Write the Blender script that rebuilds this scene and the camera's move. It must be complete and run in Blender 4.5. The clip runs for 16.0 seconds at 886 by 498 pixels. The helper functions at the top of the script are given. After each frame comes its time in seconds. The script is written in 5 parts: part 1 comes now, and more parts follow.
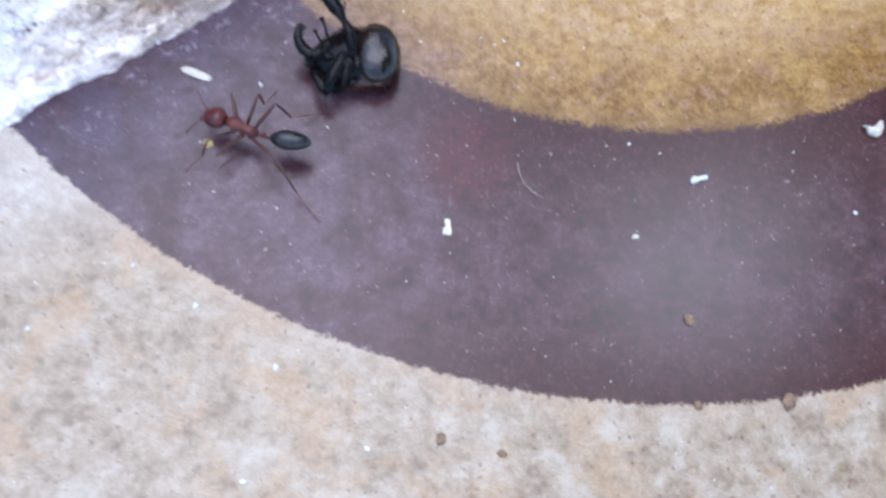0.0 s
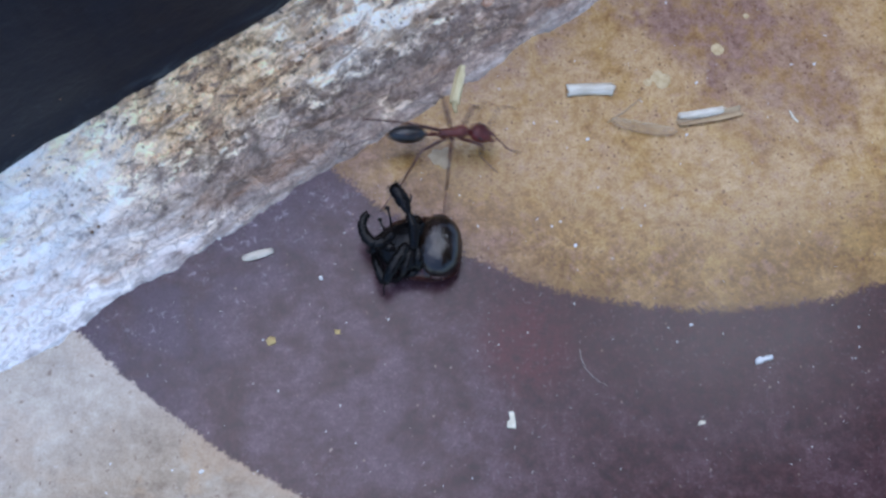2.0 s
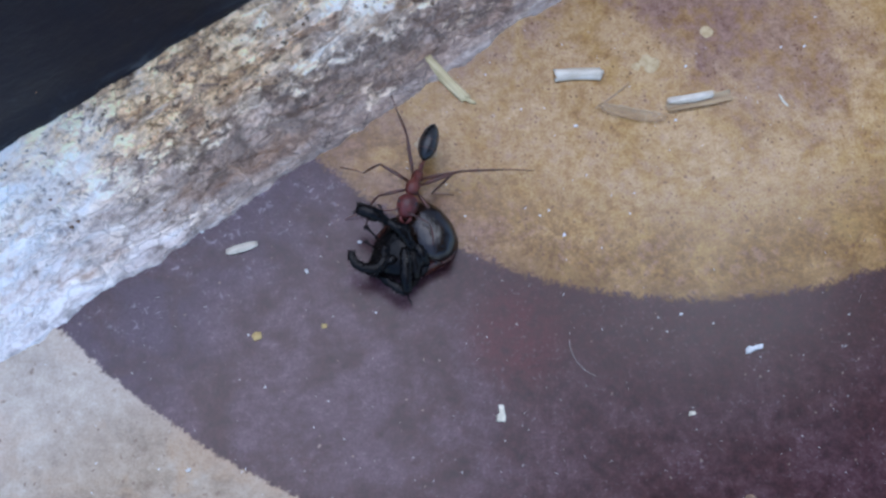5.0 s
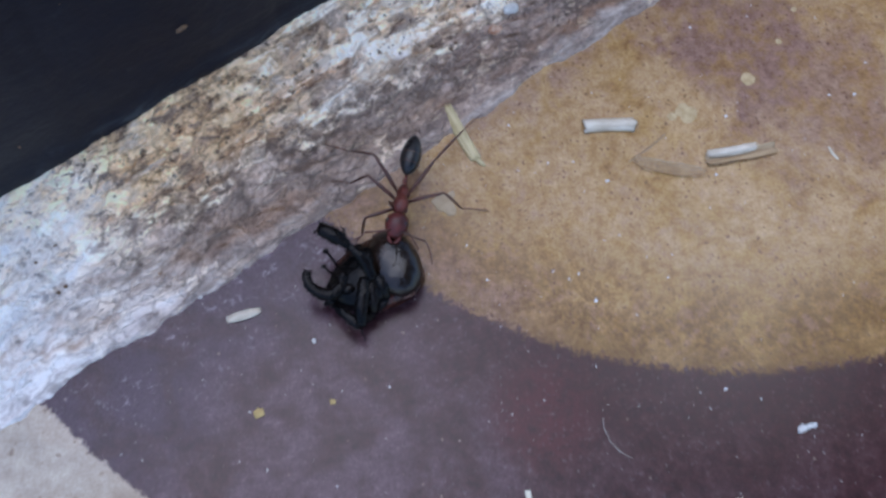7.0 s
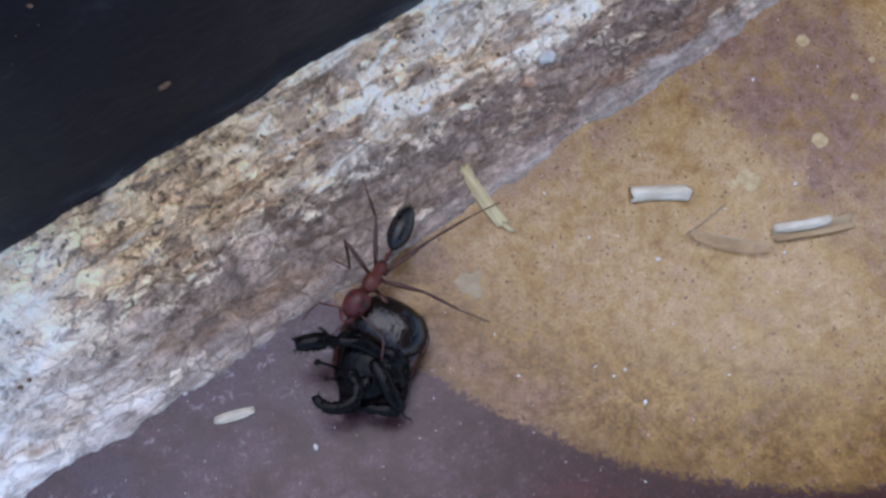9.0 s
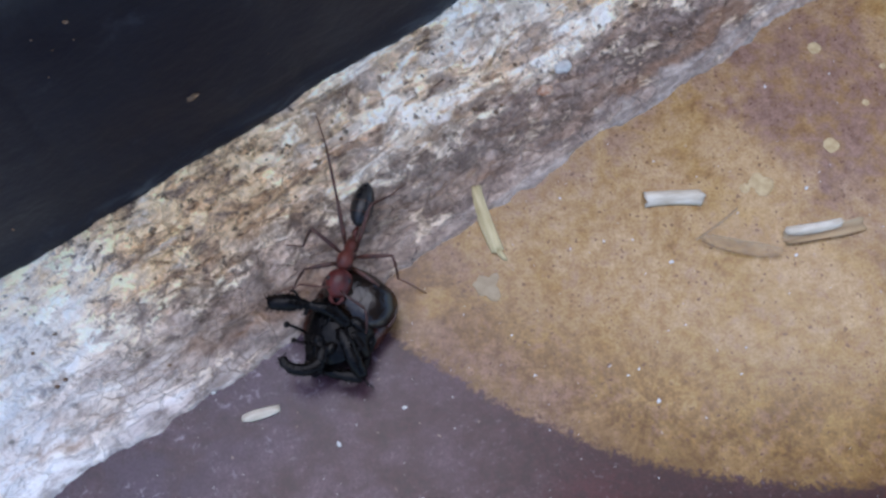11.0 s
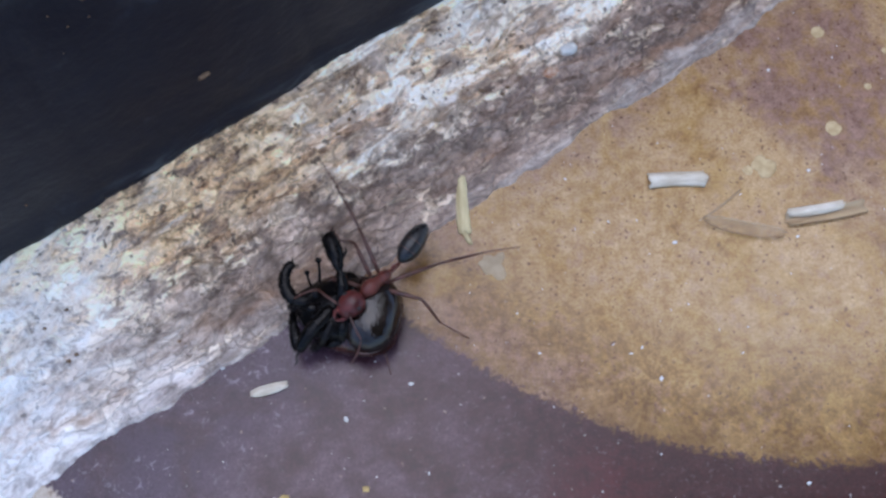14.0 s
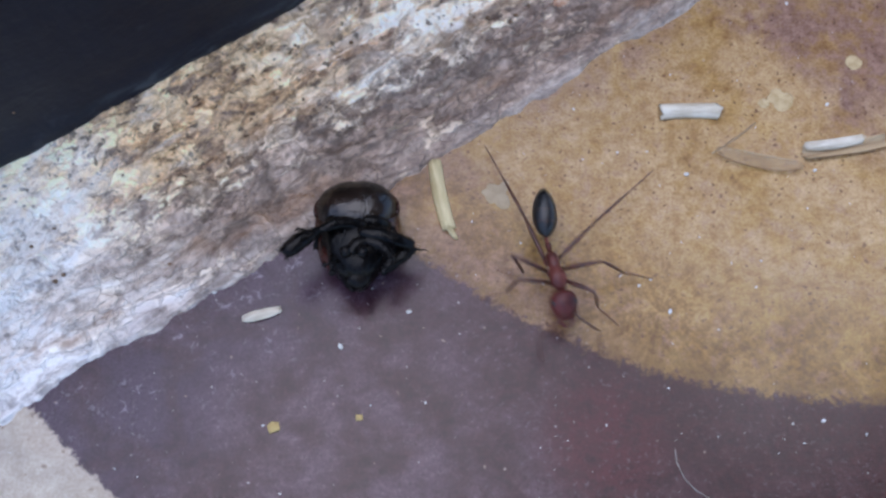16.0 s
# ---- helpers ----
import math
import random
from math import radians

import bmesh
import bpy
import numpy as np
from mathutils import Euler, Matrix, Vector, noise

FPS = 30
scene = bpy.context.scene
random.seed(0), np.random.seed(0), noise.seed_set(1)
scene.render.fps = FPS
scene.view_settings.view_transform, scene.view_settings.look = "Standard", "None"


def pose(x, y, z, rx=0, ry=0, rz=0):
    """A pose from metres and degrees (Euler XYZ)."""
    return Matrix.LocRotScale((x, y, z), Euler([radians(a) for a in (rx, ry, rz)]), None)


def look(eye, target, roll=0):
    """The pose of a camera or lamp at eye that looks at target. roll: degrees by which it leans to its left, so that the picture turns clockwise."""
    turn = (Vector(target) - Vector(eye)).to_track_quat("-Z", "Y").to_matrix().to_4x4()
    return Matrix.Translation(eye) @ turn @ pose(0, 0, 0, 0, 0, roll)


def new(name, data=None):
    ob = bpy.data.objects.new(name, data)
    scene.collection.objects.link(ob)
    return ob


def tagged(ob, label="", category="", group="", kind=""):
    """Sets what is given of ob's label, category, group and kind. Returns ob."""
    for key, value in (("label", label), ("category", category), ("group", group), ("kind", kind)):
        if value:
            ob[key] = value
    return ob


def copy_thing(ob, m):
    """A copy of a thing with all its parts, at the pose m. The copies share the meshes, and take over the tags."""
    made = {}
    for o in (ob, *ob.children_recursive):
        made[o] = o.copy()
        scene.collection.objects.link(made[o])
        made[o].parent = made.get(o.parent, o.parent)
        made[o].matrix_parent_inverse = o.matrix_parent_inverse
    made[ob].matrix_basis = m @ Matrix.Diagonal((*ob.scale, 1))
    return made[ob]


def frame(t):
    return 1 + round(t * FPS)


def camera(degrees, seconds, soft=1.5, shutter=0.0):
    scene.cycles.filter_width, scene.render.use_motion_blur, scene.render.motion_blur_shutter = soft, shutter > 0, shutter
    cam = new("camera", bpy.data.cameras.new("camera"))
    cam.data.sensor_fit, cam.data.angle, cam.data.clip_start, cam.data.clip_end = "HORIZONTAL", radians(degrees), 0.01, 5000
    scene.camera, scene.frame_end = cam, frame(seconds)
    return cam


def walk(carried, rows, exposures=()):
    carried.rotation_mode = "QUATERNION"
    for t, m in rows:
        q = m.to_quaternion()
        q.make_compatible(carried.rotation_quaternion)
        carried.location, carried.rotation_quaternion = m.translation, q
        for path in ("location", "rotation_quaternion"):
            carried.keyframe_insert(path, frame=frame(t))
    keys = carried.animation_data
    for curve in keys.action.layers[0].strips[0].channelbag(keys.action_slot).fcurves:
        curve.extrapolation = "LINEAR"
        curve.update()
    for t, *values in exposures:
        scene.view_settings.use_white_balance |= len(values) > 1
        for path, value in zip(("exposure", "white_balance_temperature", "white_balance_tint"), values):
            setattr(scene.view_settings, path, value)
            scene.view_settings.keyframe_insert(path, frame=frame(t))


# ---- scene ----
cam = camera(45.24, 16.0, soft=2.7, shutter=0.5)
# seconds, eye in metres, turn in degrees
PATH = [
    (0.0, -0.01186, -0.04464, 0.08384, 17.94, -4.34, 0.56),
    (0.5, -0.01339, -0.04167, 0.08976, 18.70, -2.46, 0.38),
    (1.0, -0.01315, -0.03640, 0.08891, 20.37, -1.73, 0.41),
    (1.5, -0.01419, -0.03432, 0.08814, 19.83, -2.36, -0.06),
    (2.0, -0.01399, -0.03208, 0.08801, 19.85, -1.78, -0.40),
    (2.5, -0.01325, -0.03155, 0.08684, 19.83, -1.46, -0.55),
    (3.0, -0.01360, -0.03269, 0.08708, 19.85, -1.95, -0.57),
    (3.2, -0.01428, -0.03126, 0.08794, 18.71, -2.16, -1.02),
    (5.3, -0.01439, -0.02913, 0.08742, 17.75, -2.51, -1.26),
    (5.5, -0.01388, -0.03062, 0.08689, 19.17, -2.24, -1.20),
    (6.0, -0.01428, -0.02999, 0.08675, 19.40, -2.21, -1.23),
    (6.5, -0.01464, -0.02787, 0.08546, 19.45, -2.24, -1.59),
    (7.0, -0.01454, -0.02446, 0.08089, 19.73, -1.84, -0.99),
    (7.5, -0.01536, -0.01787, 0.07471, 19.91, -2.39, -0.59),
    (8.0, -0.01582, -0.01574, 0.07327, 19.04, -2.40, -0.66),
    (8.5, -0.01576, -0.01447, 0.07315, 18.60, -2.07, -0.44),
    (9.0, -0.01469, -0.01521, 0.07162, 20.20, -1.22, -0.12),
    (9.2, -0.01470, -0.01592, 0.07111, 19.88, -1.14, -0.31),
    (11.3, -0.01349, -0.01683, 0.07385, 21.07, 0.73, 0.31),
    (11.5, -0.01400, -0.01682, 0.07373, 20.89, 0.33, 0.08),
    (12.0, -0.01359, -0.01662, 0.07386, 21.11, 0.72, 0.16),
    (12.5, -0.01396, -0.01717, 0.07482, 20.31, 0.63, 0.12),
    (13.0, -0.01399, -0.01695, 0.07460, 19.98, 0.55, 0.19),
    (13.5, -0.01360, -0.01781, 0.07450, 20.73, 0.85, 0.46),
    (14.0, -0.01414, -0.01792, 0.07434, 20.46, 0.43, 0.55),
    (14.5, -0.01464, -0.01779, 0.07446, 20.04, 0.25, 0.47),
    (15.0, -0.01450, -0.01821, 0.07484, 20.29, 0.49, 0.64),
    (15.5, -0.01427, -0.01997, 0.07174, 19.80, 0.06, 1.31),
    (16.0, -0.01307, -0.02298, 0.06937, 21.45, 0.82, 1.86),
]
walk(cam, [(t, pose(x, y, z, rx, ry, rz)) for t, x, y, z, rx, ry, rz in PATH],
     exposures=[(0.0, 1.91, 5680, 13), (0.5, 1.53, 5540, 12), (1.0, 1.31, 5460, 12), (1.5, 1.21, 5450, 12), (5.5, 1.13, 5480, 13), (7.0, 0.97, 5650, 14), (8.5, 0.91, 5850, 15), (9.0, 1.00, 5920, 15), (16.0, 1.18, 5860, 15)])

# ---- world, sun, exposure ----
MM = 0.001
world = bpy.data.worlds.new("sky")
scene.world = world
world.use_nodes = True
wn = world.node_tree
sky = wn.nodes.new("ShaderNodeTexSky")
sky.sky_type, sky.sun_disc = "NISHITA", False
SUN_ELEVATION, SUN_AZIMUTH = 78.7, -25.0
sky.sun_elevation, sky.sun_rotation = radians(SUN_ELEVATION), radians(SUN_AZIMUTH)
sky.dust_density, sky.air_density = 1.0, 1.2
wn.links.new(sky.outputs[0], wn.nodes["Background"].inputs["Color"])
wn.nodes["Background"].inputs["Strength"].default_value = 0.15
sun = new("sun", bpy.data.lights.new("sun", "SUN"))
sun.data.energy, sun.data.angle, sun.data.color = 0.80, radians(70), (1.0, 0.985, 0.96)
sun.matrix_world = look((-0.083, 0.178, 0.981), (0, 0, 0))


# ---- materials ----
class Nodes:
    """A node material in the making."""

    def __init__(self, name):
        self.m = bpy.data.materials.new(name)
        self.m.use_nodes = True
        self.t = self.m.node_tree
        self.bsdf = self.t.nodes["Principled BSDF"]
        self.co = self.add("ShaderNodeTexCoord").outputs["Object"]

    def add(self, kind, **sockets):
        n = self.t.nodes.new(kind)
        for k, v in sockets.items():
            self.put(n, int(k[1:]) if k[0] == "i" and k[1:].isdigit() else k, v)
        return n

    def put(self, n, k, v):
        s = n.inputs[k]
        if isinstance(v, bpy.types.NodeSocket):
            self.t.links.new(v, s)
        else:
            s.default_value = v

    def math(self, op, a, b=0.0, c=0.0, clamp=False):
        n = self.add("ShaderNodeMath", i0=a, i1=b, i2=c)
        n.operation, n.use_clamp = op, clamp
        return n.outputs[0]

    def vec(self, op, a, b):
        n = self.add("ShaderNodeVectorMath", i0=a, i1=b)
        n.operation = op
        return n.outputs["Value" if op == "DISTANCE" else "Vector"]

    def noise(self, scale, detail=4.0, rough=0.55, co=None, stretch=None, distort=0.0):
        co = co or self.co
        if stretch:
            co = self.vec("MULTIPLY", co, stretch)
        n = self.add("ShaderNodeTexNoise", Vector=co, Scale=scale, Detail=detail, Roughness=rough, Distortion=distort)
        return n.outputs["Fac"]

    def cells(self, scale, feature="F1", co=None, stretch=None):
        co = co or self.co
        if stretch:
            co = self.vec("MULTIPLY", co, stretch)
        n = self.add("ShaderNodeTexVoronoi", Vector=co, Scale=scale)
        n.feature = feature
        return n

    def span(self, x, lo, hi, a=0.0, b=1.0, smooth=True):
        n = self.add("ShaderNodeMapRange", i0=x, i1=lo, i2=hi, i3=a, i4=b)
        n.interpolation_type = "SMOOTHSTEP" if smooth else "LINEAR"
        return n.outputs[0]

    def ramp(self, x, *stops):
        n = self.add("ShaderNodeValToRGB", i0=x)
        el = n.color_ramp.elements
        while len(el) < len(stops):
            el.new(0.5)
        for e, (at, c) in zip(el, stops):
            e.position, e.color = at, (*c, 1)
        return n.outputs[0]

    def mix(self, f, a, b, blend="MIX", clamp=False):
        n = self.t.nodes.new("ShaderNodeMix")
        n.data_type, n.blend_type, n.clamp_result = "RGBA", blend, clamp
        for k, v in ((0, f), (6, a), (7, b)):
            if isinstance(v, tuple) and len(v) == 3:
                v = (*v, 1)
            self.put(n, k, v)
        return n.outputs[2]

    def done(self, color, rough=0.5, bump=None, depth=0.0001, strength=1.0, **more):
        if isinstance(color, tuple):
            color = (*color, 1)
        self.put(self.bsdf, "Base Color", color)
        self.put(self.bsdf, "Roughness", rough)
        if bump is not None:
            b = self.add("ShaderNodeBump", Height=bump, Strength=strength, Distance=depth)
            self.put(self.bsdf, "Normal", b.outputs[0])
        for k, v in more.items():
            self.put(self.bsdf, k.replace("_", " "), v)
        return self.m


def floor_material():
    """Ochre disc, maroon ring and beige ground on one worn, sealed floor."""
    n = Nodes("painted floor")
    fine = n.noise(2600, 3, 0.6)
    micro = n.noise(4200, 3, 0.7)
    grain = n.noise(1100, 4, 0.65)
    mid = n.noise(330, 4, 0.6)
    blot = n.noise(165, 4, 0.62, distort=0.5)
    sep = n.add("ShaderNodeSeparateXYZ", Vector=n.co)
    x = sep.outputs[0]
    dot = n.add("ShaderNodeVectorMath", i0=n.co, i1=(-0.5779, 0.8161, 0.0))
    dot.operation = "DOT_PRODUCT"
    joint = dot.outputs["Value"]

    swirl = n.add("ShaderNodeTexNoise", Vector=n.co, Scale=1500, Detail=3.0)
    bent = n.vec("ADD", n.co, n.vec("MULTIPLY", swirl.outputs["Color"], (0.0007, 0.0007, 0.0)))

    def off(v, amount):
        return n.math("MULTIPLY", n.math("SUBTRACT", v, 0.5), amount)

    def both(a, b, share=0.5):
        return n.math("ADD", n.math("MULTIPLY", a, share), n.math("MULTIPLY", b, 1 - share))

    def dots(scale, lo, hi, share, seed=0.0):
        """Small round marks, a share of one to each cell."""
        c = n.cells(scale, co=n.vec("ADD", bent, (seed, seed * 0.7, 0.0)))
        c.voronoi_dimensions = "2D"
        pick = n.add("ShaderNodeSeparateColor", Color=c.outputs["Color"])
        size = n.span(pick.outputs[1], 0.0, 1.0, lo, hi, smooth=False)
        near = n.math("SUBTRACT", n.math("ADD", c.outputs["Distance"], off(micro, 0.10)), size)
        return n.math("MULTIPLY", n.span(near, -0.03, 0.03, 1.0, 0.0), n.span(pick.outputs[0], 1 - share, 1 - share + 0.01))

    wob = n.math("ADD", off(grain, 0.0017), n.math("ADD", off(fine, 0.0020), off(mid, 0.0012)))
    inner = n.math("ADD", n.vec("DISTANCE", n.co, (0.0124, 0.0428, 0)), wob)
    outer = n.math("ADD", n.vec("DISTANCE", n.co, (0.0119, 0.0470, 0)), n.math("MULTIPLY", wob, 0.55))
    in_ochre = n.span(inner, 0.0482, 0.0490, 1.0, 0.0)
    in_ring = n.span(outer, 0.0767, 0.0771, 1.0, 0.0)
    # ochre: mustard, with peach towards the joint and gold towards the rim
    tone = both(n.noise(560, 4, 0.65), both(grain, fine, 0.6), 0.5)
    ochre = n.ramp(tone, (0.36, (0.200, 0.102, 0.026)), (0.5, (0.335, 0.194, 0.060)), (0.63, (0.445, 0.285, 0.110)))
    # paler peach: own tone plus the sky's haze, painted in
    pale = n.math("MULTIPLY", n.math("MAXIMUM", n.span(x, 0.010, -0.012), n.span(inner, 0.047, 0.038, 0.0, 0.85)), n.span(both(blot, mid, 0.65), 0.36, 0.56))
    ochre = n.mix(n.math("MULTIPLY", pale, 0.85), ochre, n.mix(n.span(grain, 0.3, 0.7), (0.36, 0.215, 0.098), (0.55, 0.385, 0.205)))
    # own gold, painted darker for the light's fall-off towards the rim
    gold = n.math("MULTIPLY", n.span(inner, 0.037, 0.046), n.span(blot, 0.36, 0.56, 0.25, 0.95))
    ochre = n.mix(n.math("MULTIPLY", gold, 0.9), ochre, n.mix(n.span(both(grain, fine), 0.38, 0.62), (0.098, 0.042, 0.006), (0.240, 0.120, 0.022)))
    yellow = n.span(both(n.noise(210, 3, 0.6, distort=0.6), mid, 0.7), 0.54, 0.64, 0.0, 0.34)
    ochre = n.mix(yellow, ochre, (0.44, 0.275, 0.080))
    # where the ochre has worn to the maroon below
    worn_at = n.math("MAXIMUM", n.span(n.math("ADD", n.vec("DISTANCE", n.co, (0.0150, 0.0245, 0)), off(blot, 0.014)), 0.0096, 0.0062),
                     n.math("MAXIMUM", n.span(n.math("ADD", n.vec("DISTANCE", n.co, (0.0215, 0.0190, 0)), off(blot, 0.018)), 0.0105, 0.0060, 0.0, 0.75),
                            n.math("MULTIPLY", n.span(x, -0.001, -0.007), n.span(n.math("ADD", inner, off(blot, 0.004)), 0.0435, 0.0470, 0.0, 0.55))))
    worn_at = n.math("MAXIMUM", worn_at, n.math("MULTIPLY", n.span(n.math("ADD", joint, off(mid, 0.005)), 0.0150, 0.0176, 0.0, 0.6), n.span(blot, 0.42, 0.56)))
    worn = n.math("MULTIPLY", worn_at, n.span(both(mid, grain, 0.6), 0.40, 0.56, 0.30, 0.90))
    ochre = n.mix(worn, ochre, n.ramp(grain, (0.35, (0.140, 0.072, 0.058)), (0.7, (0.310, 0.185, 0.145))))
    mauve = n.span(both(n.noise(360, 5, 0.75, distort=0.4), grain, 0.6), 0.51, 0.61, 0.0, 0.50)
    ochre = n.mix(mauve, ochre, n.mix(grain, (0.180, 0.088, 0.056), (0.330, 0.192, 0.126)))
    ochre = n.mix(n.span(micro, 0.40, 0.58, 0.48, 0.0), ochre, n.mix(1.0, ochre, (0.56, 0.48, 0.40), "MULTIPLY"))
    ochre = n.mix(n.math("MULTIPLY", dots(1500, 0.06, 0.16, 0.45), n.span(mid, 0.40, 0.55, 0.2, 0.8)), ochre, (0.085, 0.038, 0.022))
    ochre = n.mix(n.math("MULTIPLY", dots(760, 0.03, 0.10, 0.30, 0.11), 0.75), ochre, (0.100, 0.045, 0.026))
    edge = n.span(inner, 0.0466, 0.0490)
    ochre = n.mix(n.math("MULTIPLY", edge, n.span(fine, 0.42, 0.58, 0.0, 0.75)), ochre, (0.14, 0.072, 0.020))
    # maroon ring, greyed towards the left by painted sky haze
    maroon = n.ramp(both(grain, mid, 0.6), (0.32, (0.016, 0.004, 0.005)), (0.5, (0.040, 0.011, 0.012)), (0.70, (0.082, 0.031, 0.032)))
    sky_haze = n.math("MULTIPLY", n.span(both(blot, mid, 0.6), 0.38, 0.60, 0.15, 1.0), n.span(x, 0.004, -0.018, 0.30, 1.0))
    purple = n.mix(sky_haze, maroon, n.ramp(both(grain, mid, 0.6), (0.32, (0.038, 0.015, 0.019)), (0.5, (0.080, 0.043, 0.052)), (0.72, (0.140, 0.088, 0.102))))
    # rims of darker maroon, deepened to the right for the shade there
    rims = n.math("ADD", n.span(outer, 0.0690, 0.0762), n.span(inner, 0.0610, 0.0500), clamp=True)
    rim = n.math("MULTIPLY", n.math("MULTIPLY", rims, n.span(blot, 0.34, 0.56, 0.55, 0.97)), n.span(x, -0.022, 0.000, 0.12, 1.0))
    purple = n.mix(rim, purple, n.mix(grain, (0.020, 0.004, 0.004), (0.060, 0.016, 0.015)))
    tip = n.math("MAXIMUM", n.span(n.vec("DISTANCE", n.co, (-0.040, -0.006, 0)), 0.015, 0.005), n.math("MULTIPLY", n.span(joint, 0.0075, 0.0165, 0.0, 0.8), n.span(x, -0.014, -0.026)))
    purple = n.mix(n.math("MULTIPLY", tip, n.span(blot, 0.36, 0.56, 0.35, 0.85)), purple, n.mix(grain, (0.024, 0.011, 0.024), (0.078, 0.048, 0.080)))
    red = n.span(n.math("ADD", n.vec("DISTANCE", n.co, (-0.0040, -0.0090, 0)), n.math("ADD", off(mid, 0.0022), off(grain, 0.0012))), 0.0056, 0.0020)
    purple = n.mix(n.math("MULTIPLY", red, n.span(both(mid, grain), 0.38, 0.58, 0.20, 0.75)), purple, (0.072, 0.009, 0.012))
    purple = n.mix(n.span(micro, 0.40, 0.58, 0.42, 0.0), purple, n.mix(1.0, purple, (0.42, 0.34, 0.35), "MULTIPLY"))
    purple = n.mix(n.math("MULTIPLY", n.span(fine, 0.57, 0.68), n.span(mid, 0.42, 0.56, 0.04, 0.20)), purple, (0.27, 0.205, 0.22))
    purple = n.mix(n.math("MULTIPLY", dots(1500, 0.06, 0.15, 0.30, 0.31), 0.5), purple, (0.030, 0.012, 0.012))
    flecks = n.math("MULTIPLY", n.span(n.noise(1300, 4, 0.75, distort=0.8), 0.565, 0.63), n.math("MULTIPLY", n.span(mid, 0.46, 0.60), n.span(joint, 0.008, 0.0175, 0.0, 0.30)))
    purple = n.mix(flecks, purple, (0.50, 0.44, 0.50))
    purple = n.mix(n.math("MULTIPLY", dots(700, 0.02, 0.06, 0.10, 0.47), 0.5), purple, (0.45, 0.33, 0.25))
    # beige ground, cream in blotches and towards the joint
    beige = n.ramp(both(mid, grain, 0.55), (0.34, (0.165, 0.112, 0.066)), (0.5, (0.290, 0.220, 0.145)), (0.68, (0.425, 0.345, 0.250)))
    beige = n.mix(n.span(both(blot, mid, 0.6), 0.50, 0.64, 0.0, 0.36), beige, (0.43, 0.380, 0.300))
    beige = n.mix(n.span(n.noise(140, 4, 0.65, distort=0.6), 0.48, 0.62, 0.0, 0.55), beige, n.mix(grain, (0.24, 0.140, 0.065), (0.46, 0.310, 0.170)))
    beige = n.mix(n.span(outer, 0.0795, 0.0771, 0.0, 0.35), beige, n.mix(grain, (0.23, 0.155, 0.10), (0.42, 0.32, 0.235)))
    beige = n.mix(n.span(joint, 0.0030, 0.0155, 0.0, 0.42), beige, n.mix(grain, (0.50, 0.44, 0.37), (0.76, 0.72, 0.66)))
    beige = n.mix(n.span(micro, 0.38, 0.60, 0.35, 0.0), beige, n.mix(1.0, beige, (0.62, 0.55, 0.47), "MULTIPLY"))
    beige = n.mix(n.math("MULTIPLY", dots(900, 0.03, 0.15, 0.40, 0.53), 0.6), beige, (0.13, 0.075, 0.045))
    color = n.mix(in_ring, beige, n.mix(in_ochre, purple, ochre))
    dust = n.math("MULTIPLY", dots(900, 0.02, 0.05, 0.12, 0.71), n.span(mid, 0.4, 0.6, 0.2, 0.7))
    color = n.mix(dust, color, (0.66, 0.62, 0.58))
    rough = n.span(both(grain, blot, 0.6), 0.3, 0.75, 0.18, 0.29, smooth=False)
    bump = n.math("ADD", n.math("MULTIPLY", mid, 0.22), n.math("ADD", n.math("MULTIPLY", grain, 0.26), n.math("MULTIPLY", micro, 0.26)))
    return n.done(color, rough, bump, 0.000055, 0.9, IOR=1.45, Specular_IOR_Level=0.33)


